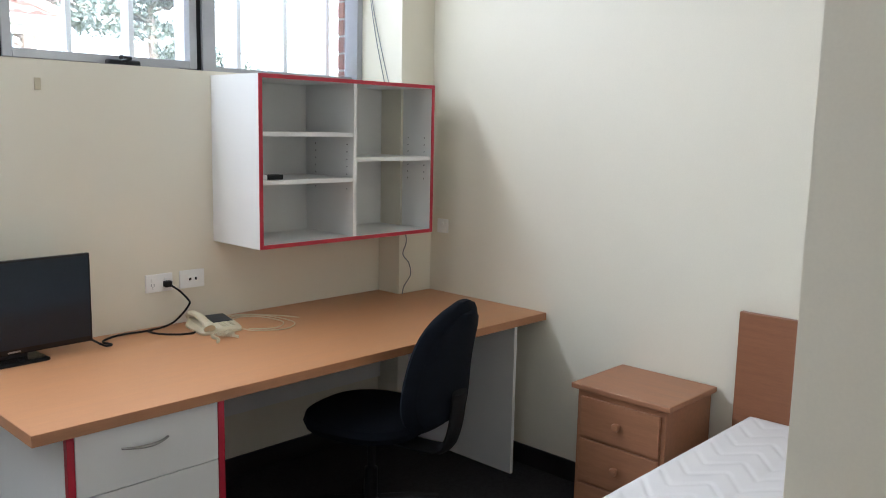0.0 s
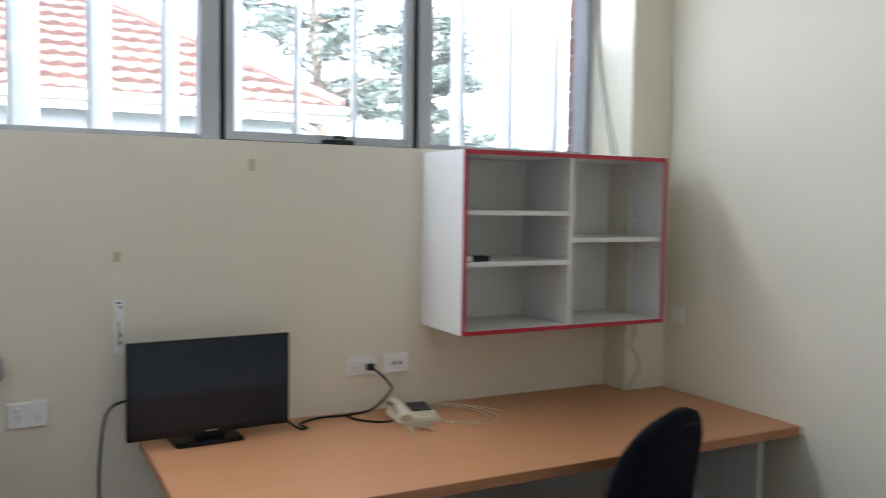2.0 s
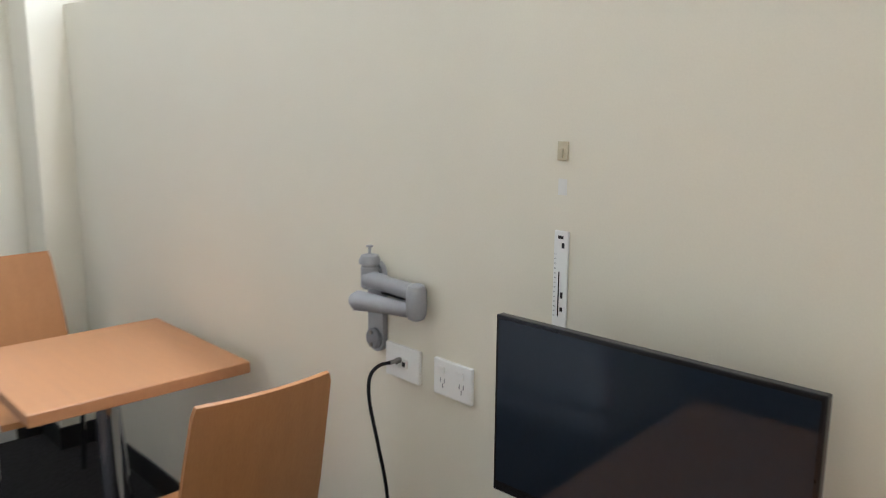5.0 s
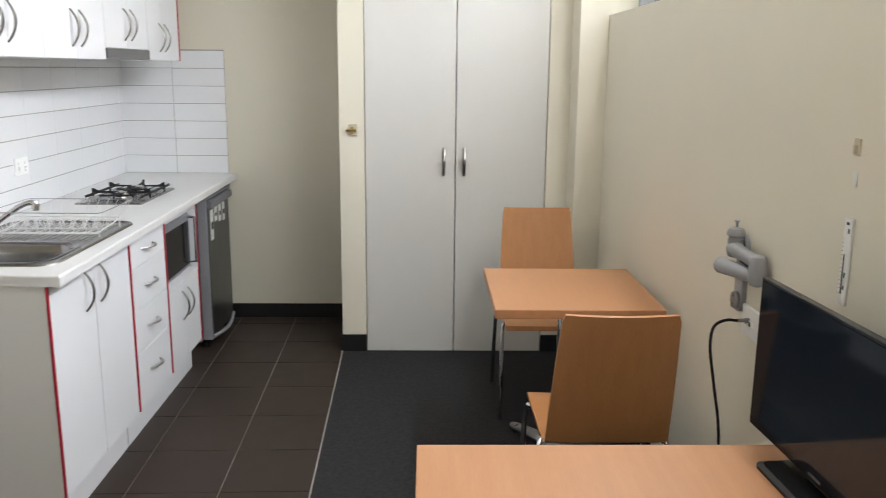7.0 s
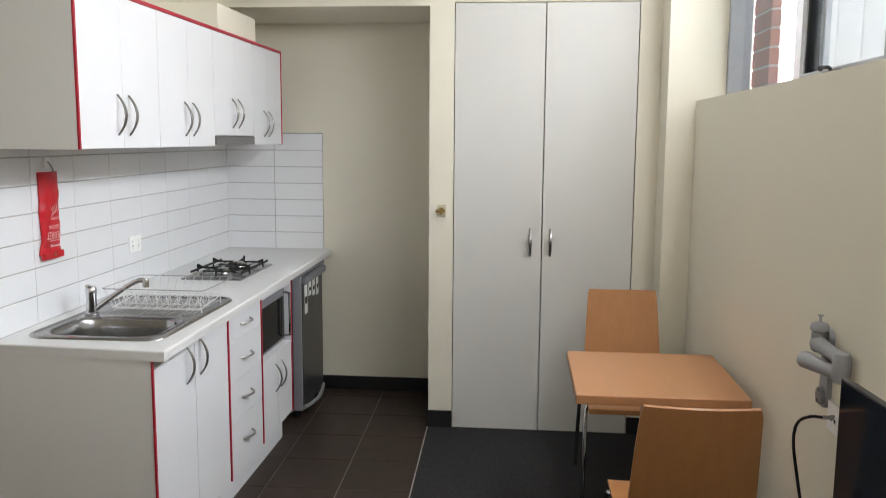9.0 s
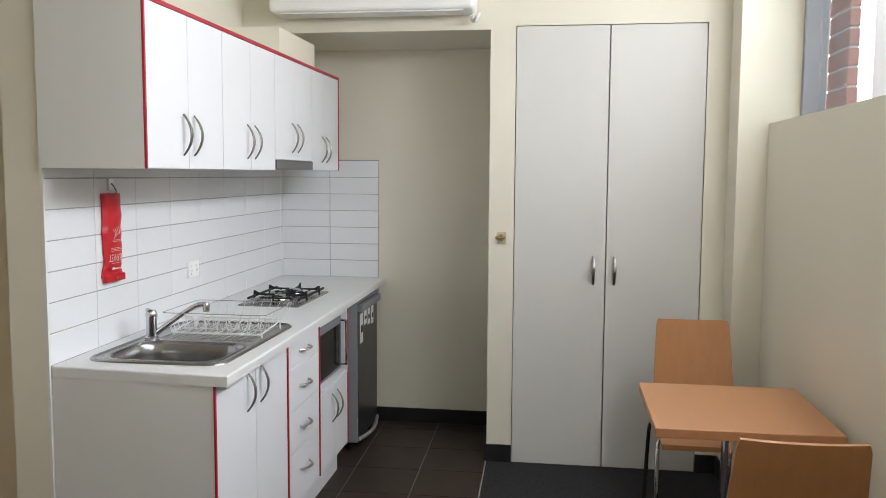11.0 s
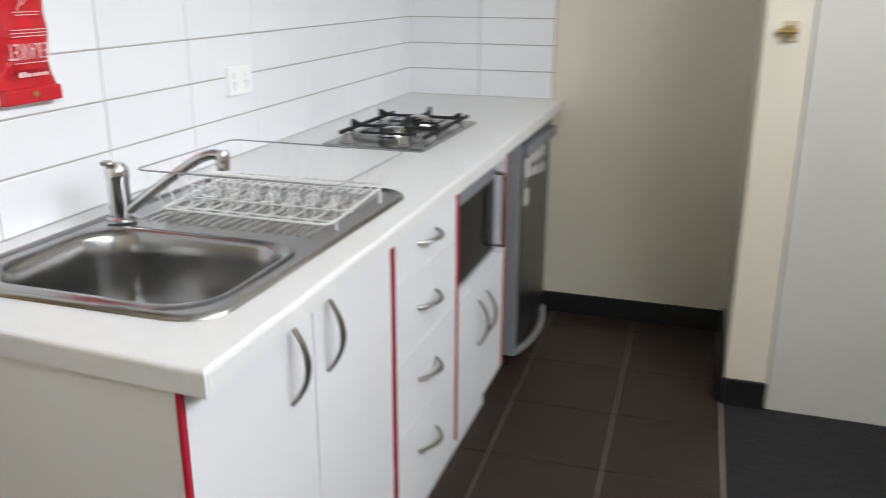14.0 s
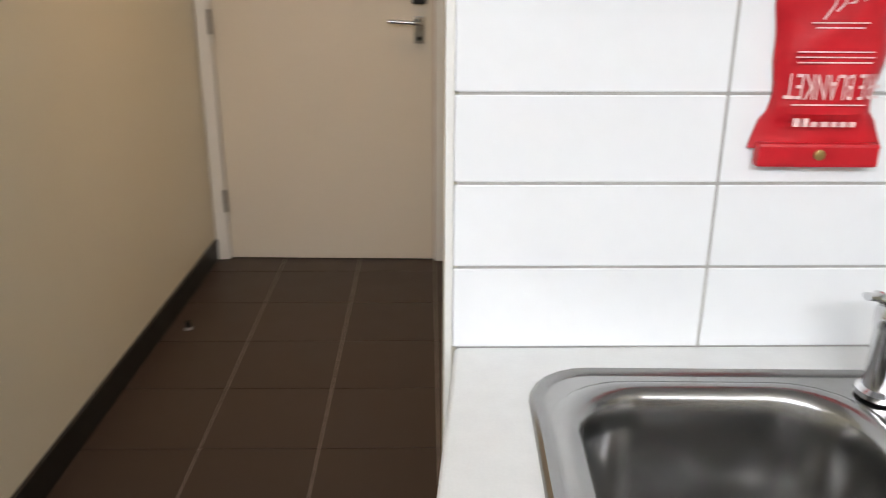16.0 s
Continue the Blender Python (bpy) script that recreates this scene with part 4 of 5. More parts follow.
for j in (0, NZ):
    for i in range(NX):
        bm.faces.new((vg[j][i], vg[j][i + 1], bg[j][i + 1], bg[j][i]))
part("pouch", bm, REDPOUCH, fb, smooth=True)
fl = part("flap", box(1.413, 1.547, -2.606, -2.590, 1.131, 1.158, 0.004), REDPOUCH, fb, "folded red flap")
part("press_stud", lathe([(0.006, 0), (0.006, -0.003), (0.003, -0.004)], (1.480, -2.5895, 1.146), 14, axis="y"), BRASS, fl, "dull brass press stud", smooth=True)
words = letters("printed_text", "FIRE BLANKET", 0.0225, pose(1.464, 0.0, 1.2225, 90, 180, 180), PINKPRINT, fb, depth=0.0)
for v in words.data.vertices:
    v.co.x = 1.535 - (1.544 - v.co.x - fb.location.x) * 0.74 - fb.location.x
    u = (v.co.x + fb.location.x - 1.481) / 0.0575
    on = abs(u) < 1
    v.co.y = (-2.6000 + 0.020 * math.sqrt(1 - u * u) if on else -2.6020) - fb.location.y
    v.co.z = (v.co.z + fb.location.z - 1.2225) * 1.75 + 1.2225 - fb.location.z
    if not on:
        v.co.x = 1.481 + math.copysign(0.0576, u) - fb.location.x
for k, (w, z) in enumerate(((0.078, 1.2455), (0.082, 1.251), (0.080, 1.2565), (0.05, 1.281), (0.06, 1.286), (0.078, 1.201))):
    part("printed_line", box(1.482 - w / 2, 1.482 + w / 2, -2.5834, -2.5826, z, z + 0.0014), PINKPRINT, fb)
for a, b_ in ((1.4495, 1.456), (1.459, 1.466), (1.469, 1.475), (1.478, 1.486), (1.490, 1.497), (1.500, 1.506), (1.509, 1.516)):
    part("printed_mark", box(a, b_, -2.5846, -2.5828, 1.178, 1.1835 if b_ < 1.5 else 1.187), PINKPRINT, fb)
for k in range(5):
    part("printed_drawing", tube(curve([(1.50 - 0.012 * k, -2.5838, 1.29 + 0.008 * k), (1.49 - 0.010 * k, -2.5835, 1.31), (1.505 - 0.013 * k, -2.5835, 1.325 + 0.004 * k)], 4), 0.0012, 5),
         PINKPRINT, fb)
hk = thing("adhesive_hook", (1.475, -2.61, 1.49), "small grey adhesive hook holding the pouch", "hook")
part("base", box(1.458, 1.492, -2.6105, -2.602, 1.470, 1.512, 0.003), PLASTIC, hk)
part("hook", tube(curve([(1.475, -2.602, 1.495), (1.475, -2.588, 1.476), (1.475, -2.583, 1.462), (1.475, -2.590, 1.455)]), 0.003), SATIN, hk, smooth=True)

for ob in (fb, hk):
    ob.location.y -= 0.008
    ob.location.x -= 0.004


def socket(x0, x1, z0, z1, plane, facing, label, holes=2, switches=True, jacks=False):
    """A power or data point. facing: +1 looks along +y, -1 along -y; x0, x1 run along the wall."""
    t = thing("wall_socket", ((x0 + x1) / 2, plane, (z0 + z1) / 2), label, "wall socket")
    a, b = sorted((plane + facing * 0.0005, plane + facing * 0.010))
    part("plate", box(x0, x1, a, b, z0, z1, 0.003), PLASTIC, t)
    f = plane + facing * 0.010
    for k in range(holes):
        cx = x0 + (x1 - x0) * (k + 0.5) / holes
        if switches:
            a, b = sorted((f, f + facing * 0.005))
            part("switch", box(cx - 0.008, cx + 0.008, a, b, z1 - 0.030, z1 - 0.015, 0.002), PLASTIC, t)
        if jacks:
            cx = (x0 + x1) / 2 + (k - 0.5) * 0.026
            a, b = sorted((f - facing * 0.001, f + facing * 0.006))
            jk = part("jack", box(cx - 0.008, cx + 0.008, a, b, (z0 + z1) / 2 - 0.010, (z0 + z1) / 2 + 0.010, 0.002), PLASTIC, t)
            a, b = sorted((f + facing * 0.004, f + facing * 0.0065))
            part("opening", box(cx - 0.005, cx + 0.005, a, b, (z0 + z1) / 2 - 0.005, (z0 + z1) / 2 + 0.006), BLACK, jk)
            continue
        for dx, dz in ((-0.006, -0.006), (0.006, -0.006), (0.0, -0.018)):
            a, b = sorted((f - facing * 0.001, f + facing * 0.0006))
            part("slot", box(cx + dx - 0.0011, cx + dx + 0.0011, a, b, (z0 + z1) / 2 + dz - 0.005, (z0 + z1) / 2 + dz + 0.005), GREYCAST, t)
    return t


socket(0.690, 0.804, 1.058, 1.132, -2.6395, 1, "white double power point on the tiles")
s1 = socket(3.520, 3.636, 0.893, 0.966, 0.0, -1, "white double power point with a black plug")
s2 = socket(3.668, 3.780, 0.893, 0.968, 0.0, -1, "white data point with two sockets", switches=False, jacks=True)
s3 = socket(2.182, 2.301, 0.820, 0.900, 0.0, -1, "white aerial and data point with a plug", switches=False, jacks=True)
s4 = socket(2.350, 2.467, 0.820, 0.902, 0.0, -1, "white double power point on the cream wall")
se = thing("wall_socket", (EAST, -0.245, 1.085), "white power point near the corner", "wall socket")
part("plate", box(EAST - 0.010, EAST - 0.0005, -0.275, -0.205, 1.05, 1.12, 0.003), PLASTIC, se)
part("switch", box(EAST - 0.015, EAST - 0.010, -0.25, -0.235, 1.09, 1.105, 0.002), PLASTIC, se)

# ---- dining corner ----
tb = thing("cafe_table", (1.31, -0.345, 0.0), "square beech cafe table on a chrome pedestal", "table")
part("tabletop", box(1.003, 1.615, -0.642, -0.045, 0.678, 0.712, 0.005, segments=3), BEECH, tb)
part("column", lathe([(0.030, 0.06), (0.030, 0.66)], (1.31, -0.345, 0.0), 20), CHROME, tb, smooth=True)
part("top_plate", box(1.21, 1.41, -0.445, -0.245, 0.660, 0.6775, 0.004), BLACK, tb)
part("hub", lathe([(0.055, 0.035), (0.060, 0.05), (0.045, 0.075), (0.032, 0.085)], (1.31, -0.345, 0.0), 20), SATIN, tb, smooth=True)
for q in range(4):
    a = radians(30 + 90 * q)
    d = Vector((math.cos(a), math.sin(a), 0))
    c = Vector((1.31, -0.345, 0))
    lg = part("foot", tube([c + d * 0.03 + Vector((0, 0, 0.055)), c + d * 0.15 + Vector((0, 0, 0.045)), c + d * 0.30 + Vector((0, 0, 0.030)), c + d * 0.325 + Vector((0, 0, 0.028))],
                           [0.034, 0.030, 0.022, 0.014], 10, flat=0.7), SATIN, tb, "cast aluminium foot", smooth=True)
    part("glide", lathe([(0.014, 0), (0.014, 0.016)], c + d * 0.30, 12), BLACK, lg)


def dining_chair():
    """A bent ply shell on a chrome tube frame, facing +x, built at the origin."""
    t = thing("dining_chair", (0, 0, 0), "bent beech plywood chair with chrome tube legs", "chair", "chairs at the cafe table")
    prof = [(0.230, 0.414, 0.185), (0.223, 0.432, 0.188), (0.200, 0.443, 0.190), (0.11, 0.445, 0.190), (0.01, 0.438, 0.188), (-0.09, 0.431, 0.186),
            (-0.145, 0.433, 0.184), (-0.178, 0.452, 0.183), (-0.195, 0.485, 0.181), (-0.226, 0.588, 0.177), (-0.260, 0.72, 0.171), (-0.295, 0.846, 0.163),
            (-0.300, 0.868, 0.156)]
    def shell(lo, hi):
        bm = bmesh.new()
        top, bot = [], []
        for i in range(lo, hi):
            x, z, w = prof[i]
            a, b = prof[max(i - 1, 0)], prof[min(i + 1, len(prof) - 1)]
            n = Vector((-(b[1] - a[1]), 0, b[0] - a[0])).normalized()
            n = -n if i < 7 and n.z < 0 else n
            n = Vector((abs(n.x), 0, abs(n.z)))
            r0, r1 = [], []
            for k in range(9):
                s = k / 4 - 1
                dish = 0.012 * s * s if i > 7 else 0.004 * s * s
                p = Vector((x, s * w, z)) + n * dish
                r0.append(bm.verts.new(p))
                r1.append(bm.verts.new(p - n * 0.011))
            top.append(r0)
            bot.append(r1)
        m = len(top)
        for i in range(m - 1):
            for k in range(8):
                bm.faces.new((top[i][k], top[i][k + 1], top[i + 1][k + 1], top[i + 1][k]))
                bm.faces.new((bot[i][k + 1], bot[i][k], bot[i + 1][k], bot[i + 1][k + 1]))
            for k in (0, 8):
                bm.faces.new((top[i][k], top[i + 1][k], bot[i + 1][k], bot[i][k]))
        for i in (0, m - 1):
            for k in range(8):
                bm.faces.new((top[i][k], top[i][k + 1], bot[i][k + 1], bot[i][k]))
        return bm
    part("seat", shell(0, 8), PLY, t, smooth=True)
    part("backrest", shell(7, 13), PLY, t, smooth=True)
    for s in (-1, 1):
        for x0, x1 in ((0.165, 0.225), (-0.150, -0.235)):
            part("leg", tube(curve([(x1, s * 0.205, 0.0), (x0 + (x1 - x0) * 0.35, s * 0.200, 0.30), (x0, s * 0.195, 0.405), (x0 - 0.03 * (1 if x0 > 0 else -1), s * 0.178, 0.425),
                                    (x0 - 0.05 * (1 if x0 > 0 else -1), s * 0.12, 0.424)], 5), 0.0095, 10), CHROME, t, smooth=True)
        part("side_rail", tube([(0.115, s * 0.12, 0.424), (-0.10, s * 0.12, 0.420)], 0.0095, 8), CHROME, t, smooth=True)
    return t


ch = dining_chair()
ch.matrix_basis = pose(1.910, -0.345, 0.002, 0, 0, 180)
copy_thing(ch, pose(0.700, -0.348, 0.002, 0, 0, 0))

# ---- wall fittings over the table and desk ----
arm = thing("monitor_arm", (2.148, 0.0, 0.93), "grey folded monitor arm screwed to the wall", "monitor arm")
part("wall_plate", loft([rounded(2.122, 2.178, 0.868, 1.085, 0.026, 0.0)] * 1 + [rounded(2.122, 2.178, 0.868, 1.085, 0.026, 0.014)]), ARMGREY, arm)
pl = arm.children[0]
pl.data.transform(Matrix.Translation(-arm.location).inverted())
pl.data.transform(Matrix.Rotation(radians(90), 4, "X"))
pl.data.transform(Matrix.Translation(-arm.location))
part("post", lathe([(0.016, 0.09), (0.021, 0.095), (0.021, 0.140), (0.019, 0.142), (0.019, 0.146), (0.025, 0.149), (0.025, 0.158), (0.020, 0.168), (0.010, 0.171), (0.0035, 0.172), (0.0035, 0.186), (0.008, 0.188), (0.008, 0.191)],
                   (2.156, -0.034, 0.935), 20), ARMGREY, arm, smooth=True)
part("lower_arm", tube([(2.136, -0.066, 1.000), (2.150, -0.066, 1.000), (2.235, -0.050, 1.002), (2.316, -0.033, 1.004)], [0.016, 0.024, 0.019, 0.019], 12), ARMGREY, arm, smooth=True)
part("upper_arm", tube([(2.316, -0.033, 1.044), (2.235, -0.036, 1.046), (2.156, -0.038, 1.048)], [0.019, 0.018, 0.022], 12), ARMGREY, arm, smooth=True)
part("elbow", lathe([(0.010, 0.004), (0.018, 0.008), (0.0225, 0.018), (0.0235, 0.045), (0.0225, 0.072), (0.018, 0.082), (0.010, 0.086)], (2.318, -0.033, 0.978), 18), ARMGREY, arm, smooth=True)
part("pivot_cap", lathe([(0.025, 0.0), (0.025, 0.008), (0.021, 0.012), (0.006, 0.013)], (2.150, -0.0142, 0.900), 20, axis="y"), GREYCAST, arm, "darker round pivot cap", smooth=True)
# black bar put in for the shade between the two arms
part("slot", box(2.200, 2.300, -0.036, -0.028, 1.020, 1.026), BLACK, arm, "black strip painting the shaded gap between the folded arms")
for z in (0.900, 0.930):
    part("screw", lathe([(0.006, 0), (0.006, 0.003)], (2.150, -0.0275, z - 0.014), 10, axis="y"), SATIN, arm)

th = thing("wall_thermometer", (2.690, 0.0, 1.13), "white plastic thermometer with black markings", "thermometer")
part("board", box(2.674, 2.707, -0.006, -0.0005, 1.041, 1.227, 0.0025), PLASTIC, th)
part("tube", tube([(2.689, -0.007, 1.065), (2.689, -0.007, 1.150)], 0.0012, 6), BEZEL, th)
for k in range(14):
    part("mark", box(2.677, 2.681, -0.0066, -0.0060, 1.065 + 0.009 * k, 1.0658 + 0.009 * k), BLACK, th)
for x, z, w, h_ in ((2.696, 1.075, 0.006, 0.008), (2.696, 1.10, 0.005, 0.012), (2.696, 1.195, 0.006, 0.010), (2.690, 1.212, 0.012, 0.006)):
    part("print", box(x - w / 2, x + w / 2, -0.0066, -0.0060, z, z + h_), BLACK, th)
hp = thing("picture_hook", (2.685, 0.0, 1.372), "small cream adhesive hook on the wall", "hook")
part("base", box(2.674, 2.697, -0.005, -0.0005, 1.355, 1.39, 0.0015), CREAM, hp)
part("catch", box(2.681, 2.689, -0.010, -0.005, 1.36, 1.377, 0.001), CREAM, hp)
part("adhesive_mark", box(2.676, 2.696, -0.0014, -0.0005, 1.292, 1.322, 0.0003), SILLPAINT, hp, "pale patch of old adhesive")

hq = thing("picture_hook", (3.13, 0.0, 1.70), "pale adhesive hook high on the wall", "hook")
part("base", box(3.134, 3.156, -0.005, -0.0005, 1.675, 1.718, 0.0015), CREAM, hq)
part("catch", box(3.140, 3.150, -0.013, -0.005, 1.677, 1.692, 0.001), CREAM, hq)

# ---- desk ----
dk = thing("desk", (3.87, -0.45, 0.0), "long beech laminate desk top along the wall", "desk")
bm = box(2.752, 4.768, -0.895, -0.002, 0.717, 0.750, 0.0)
box(4.768, 4.988, -0.895, -0.152, 0.717, 0.750, 0.0, bm=bm)
bmesh.ops.remove_doubles(bm, verts=bm.verts, dist=1e-5)
part("desktop", bm, BEECH, dk)
part("front_edge", box(2.752, 4.988, -0.8975, -0.8952, 0.717, 0.7495), BEECH_SIDE, dk, "darker front edge band")
part("end_edge", box(2.7495, 2.7519, -0.8975, -0.002, 0.717, 0.7495), BEECH_SIDE, dk)
part("end_panel", box(4.842, 4.860, -0.835, -0.152, 0.0, 0.7165), WHITELAM, dk, "pale end panel")
part("modesty_panel", box(3.345, 4.841, -0.020, -0.003, 0.30, 0.7165), WHITELAM, dk)
dp = thing("drawer_unit", (3.095, -0.45, 0.0), "white desk drawer unit with red edge strips", "drawer unit")
part("body", box(2.848, 3.340, -0.850, -0.02, 0.0, 0.716), WHITELAM, dp)
for x in (2.8585, 3.3285):
    part("edge_strip", box(x - 0.0105, x + 0.0105, -0.872, -0.8505, 0.0, 0.716, 0.001), REDEDGE, dp, "red edge strip")
for z0, z1 in ((0.521, 0.713), (0.270, 0.518), (0.012, 0.267)):
    d = part("drawer", box(2.871, 3.316, -0.870, -0.8505, z0, z1, 0.0015), WHITELAM, dp)
    bow_handle(d, (3.075, -0.870, (z0 + z1) / 2 + 0.022), 0.072, (1, 0, 0), (0, -1, 0))

# open shelf unit on the wall
su = thing("wall_shelf", (4.316, -0.17, 1.079), "white open wall shelf unit with red front edges", "shelf unit")
X0, X1, Z0, Z1 = 3.832, 4.799, 1.079, 1.766
for nm, b in (("side", box(X0, X0 + 0.016, -0.343, -0.001, Z0, Z1)), ("side", box(X1 - 0.016, X1, -0.343, -0.152, Z0, Z1)),
              ("top", box(X0 + 0.0162, X1 - 0.0162, -0.343, -0.152, Z1 - 0.016, Z1)), ("bottom", box(X0 + 0.0162, X1 - 0.0162, -0.343, -0.152, Z0, Z0 + 0.016)),
              ("top", box(X0 + 0.0162, 4.768, -0.1518, -0.001, Z1 - 0.016, Z1)), ("bottom", box(X0 + 0.0162, 4.768, -0.1518, -0.001, Z0, Z0 + 0.016)),
              ("back", box(X0 + 0.0162, 4.3105, -0.012, -0.001, Z0 + 0.0162, Z1 - 0.0162)), ("back", box(4.3295, 4.768, -0.012, -0.001, Z0 + 0.0162, Z1 - 0.0162)),
              ("divider", box(4.311, 4.329, -0.343, -0.001, Z0 + 0.0162, Z1 - 0.0162)),
              ("shelf", box(X0 + 0.0165, 4.3107, -0.338, -0.0125, 1.525, 1.543, 0.001)), ("shelf", box(X0 + 0.0165, 4.3107, -0.338, -0.0125, 1.333, 1.351, 0.001)),
              ("shelf", box(4.3293, 4.768, -0.338, -0.0125, 1.419, 1.437, 0.001)), ("shelf", box(4.7682, X1 - 0.0165, -0.338, -0.153, 1.419, 1.437, 0.001))):
    part(nm, b, WHITELAM, su)
for nm, b in (("edge_strip", box(X0, X0 + 0.016, -0.347, -0.3435, Z0, Z1)), ("edge_strip", box(X1 - 0.016, X1, -0.347, -0.3435, Z0, Z1)),
              ("edge_strip", box(X0 + 0.0162, X1 - 0.0162, -0.347, -0.3435, Z1 - 0.016, Z1)), ("edge_strip", box(X0 + 0.0162, X1 - 0.0162, -0.347, -0.3435, Z0, Z0 + 0.016))):
    part(nm, b, REDEDGE, su, "red edge strip")
hole = None
for side_x in (4.3105, 4.7827):
    for y in (-0.30, -0.08 if side_x < 4.5 else -0.19):
        for k in range(7):
            z = 1.30 + 0.032 * k + (0.0 if side_x < 4.5 else 0.03)
            if hole is None:
                ob = part("peg_hole", tube([(side_x - 0.0012, y, z), (side_x + 0.0006, y, z)], 0.0028, 8), BLACK, su)
                hole, first = ob.data, Vector((side_x, y, z))
            else:
                ob = new("peg_hole", hole)
                ob.parent = su
                ob.location = Vector((side_x, y, z)) - first
rc = thing("remote_control", (3.92, -0.29, 1.351), "small black and silver remote on the shelf", "remote control")
part("body", box(3.892, 3.968, -0.315, -0.270, 1.3512, 1.372, 0.006, segments=3), BLACK, rc, smooth=True)
part("cap", box(3.8495, 3.8915, -0.3155, -0.2695, 1.3513, 1.3725, 0.006, segments=3), PLASTIC, rc, "pale grey end", smooth=True)

# television
tv = thing("television", (2.966, -0.15, 0.750), "small black flat television on the desk", "television")
part("panel", box(2.690, 3.243, -0.160, -0.142, 0.776, 1.101, 0.003), BEZEL, tv, "glossy black casing")
part("back_hump", box(2.80, 3.13, -0.1415, -0.100, 0.80, 1.02, 0.015, segments=3), BLACK, tv)
part("screen", box(2.697, 3.236, -0.1615, -0.1602, 0.796, 1.094), SCREEN, tv, "dark switched-off screen")
part("maker_mark", box(2.945, 2.988, -0.1612, -0.1602, 0.783, 0.788), SATIN, tv)
part("neck", box(2.915, 3.015, -0.150, -0.115, 0.762, 0.7755, 0.003), BLACK, tv)
part("stand", loft([rounded(2.835, 3.070, -0.215, -0.055, 0.02, 0.7502, 4), rounded(2.835, 3.070, -0.215, -0.055, 0.02, 0.757, 4), rounded(2.845, 3.060, -0.205, -0.065, 0.02, 0.7615, 4)],
                   cap=(True, True)), BEZEL, tv)
tv.rotation_euler.z = radians(3.2)

# telephone
ph = thing("telephone", (3.70, -0.15, 0.750), "cream corded telephone with a dark keypad", "telephone")
bm = loft([rounded(-0.085, 0.085, -0.095, 0.095, 0.02, 0.0), rounded(-0.088, 0.088, -0.095, 0.095, 0.02, 0.010), rounded(-0.078, 0.078, -0.086, 0.086, 0.02, 0.022)], cap=(True, True))
for v in bm.verts:
    if v.co.z > 0.01:
        v.co.z += 0.09 * (v.co.y + 0.095)
TURN = pose(3.718, -0.180, 0.7505, 0, 0, -8)
def phone(bm):
    bm.transform(TURN)
    return bm
part("base", phone(bm), CREAM, ph, smooth=True)
part("handset", phone(tube(curve([(-0.056, -0.096, 0.026), (-0.056, -0.066, 0.038), (-0.056, 0.0, 0.056), (-0.056, 0.066, 0.053), (-0.056, 0.096, 0.044)]),
                           [0.024] * 5 + [0.017] * 14 + [0.024] * 6, 10, flat=0.7)), CREAM, ph, smooth=True)
b = box(-0.010, 0.072, -0.02, 0.076, 0.0300, 0.0355)
for v in b.verts:
    v.co.z += 0.09 * (v.co.y - 0.025)
part("display", phone(b), SCREEN, ph, "dark display panel")
for i in range(3):
    for j in range(4):
        y = -0.078 + 0.0135 * j
        part("key", phone(box(0.005 + 0.02 * i, 0.019 + 0.02 * i, y, y + 0.009, 0.020 + 0.09 * (y + 0.095), 0.026 + 0.09 * (y + 0.095), 0.001)), CREAM, ph)
cc = thing("coiled_cord", (3.67, -0.32, 0.750), "bundled pale coiled telephone cord on the desk", "telephone cord")
for k, (p, q_) in enumerate((((3.650, -0.292), (3.600, -0.405)), ((3.655, -0.305), (3.700, -0.388)), ((3.630, -0.330), (3.765, -0.290)), ((3.640, -0.345), (3.720, -0.330)))):
    a, b_ = Vector((*p, 0.7585 + 0.005 * k)), Vector((*q_, 0.7585))
    side_ = (b_ - a).normalized().cross(Vector((0, 0, 1)))
    pts = [a.lerp(b_, i / 90) + side_ * (0.0055 * math.cos(i * 1.1) + 0.008 * math.sin(i / 14)) + Vector((0, 0, 0.0055 * math.sin(i * 1.1))) for i in range(91)]
    part("coil", tube(pts, 0.0015, 5), CREAM, cc, smooth=True)


def cable(name, pts, r, mat, label, steps=7):
    t = thing(name, pts[0], label, "cable")
    part("lead", tube(curve(pts, steps), r, 7), mat, t, smooth=True)
    return t


c1 = cable("power_cable", [(3.606, -0.030, 0.925), (3.640, -0.052, 0.897), (3.678, -0.055, 0.855), (3.684, -0.052, 0.835), (3.655, -0.05, 0.800), (3.615, -0.04, 0.765), (3.560, -0.045, 0.754),
                            (3.499, -0.059, 0.754), (3.505, -0.125, 0.754), (3.555, -0.185, 0.754), (3.605, -0.203, 0.754), (3.635, -0.19, 0.754)], 0.0042, RUBBER,
           "black power lead looping down to the desk")
part("plug", box(3.592, 3.622, -0.036, -0.011, 0.912, 0.938, 0.005), BLACK, c1, "black moulded plug")
cable("power_cable", [(3.515, -0.062, 0.7545), (3.404, -0.048, 0.754), (3.335, -0.070, 0.754), (3.294, -0.111, 0.754), (3.305, -0.16, 0.754), (3.275, -0.17, 0.756), (3.232, -0.135, 0.785)], 0.0042, RUBBER,
      "black television lead lying on the desk")
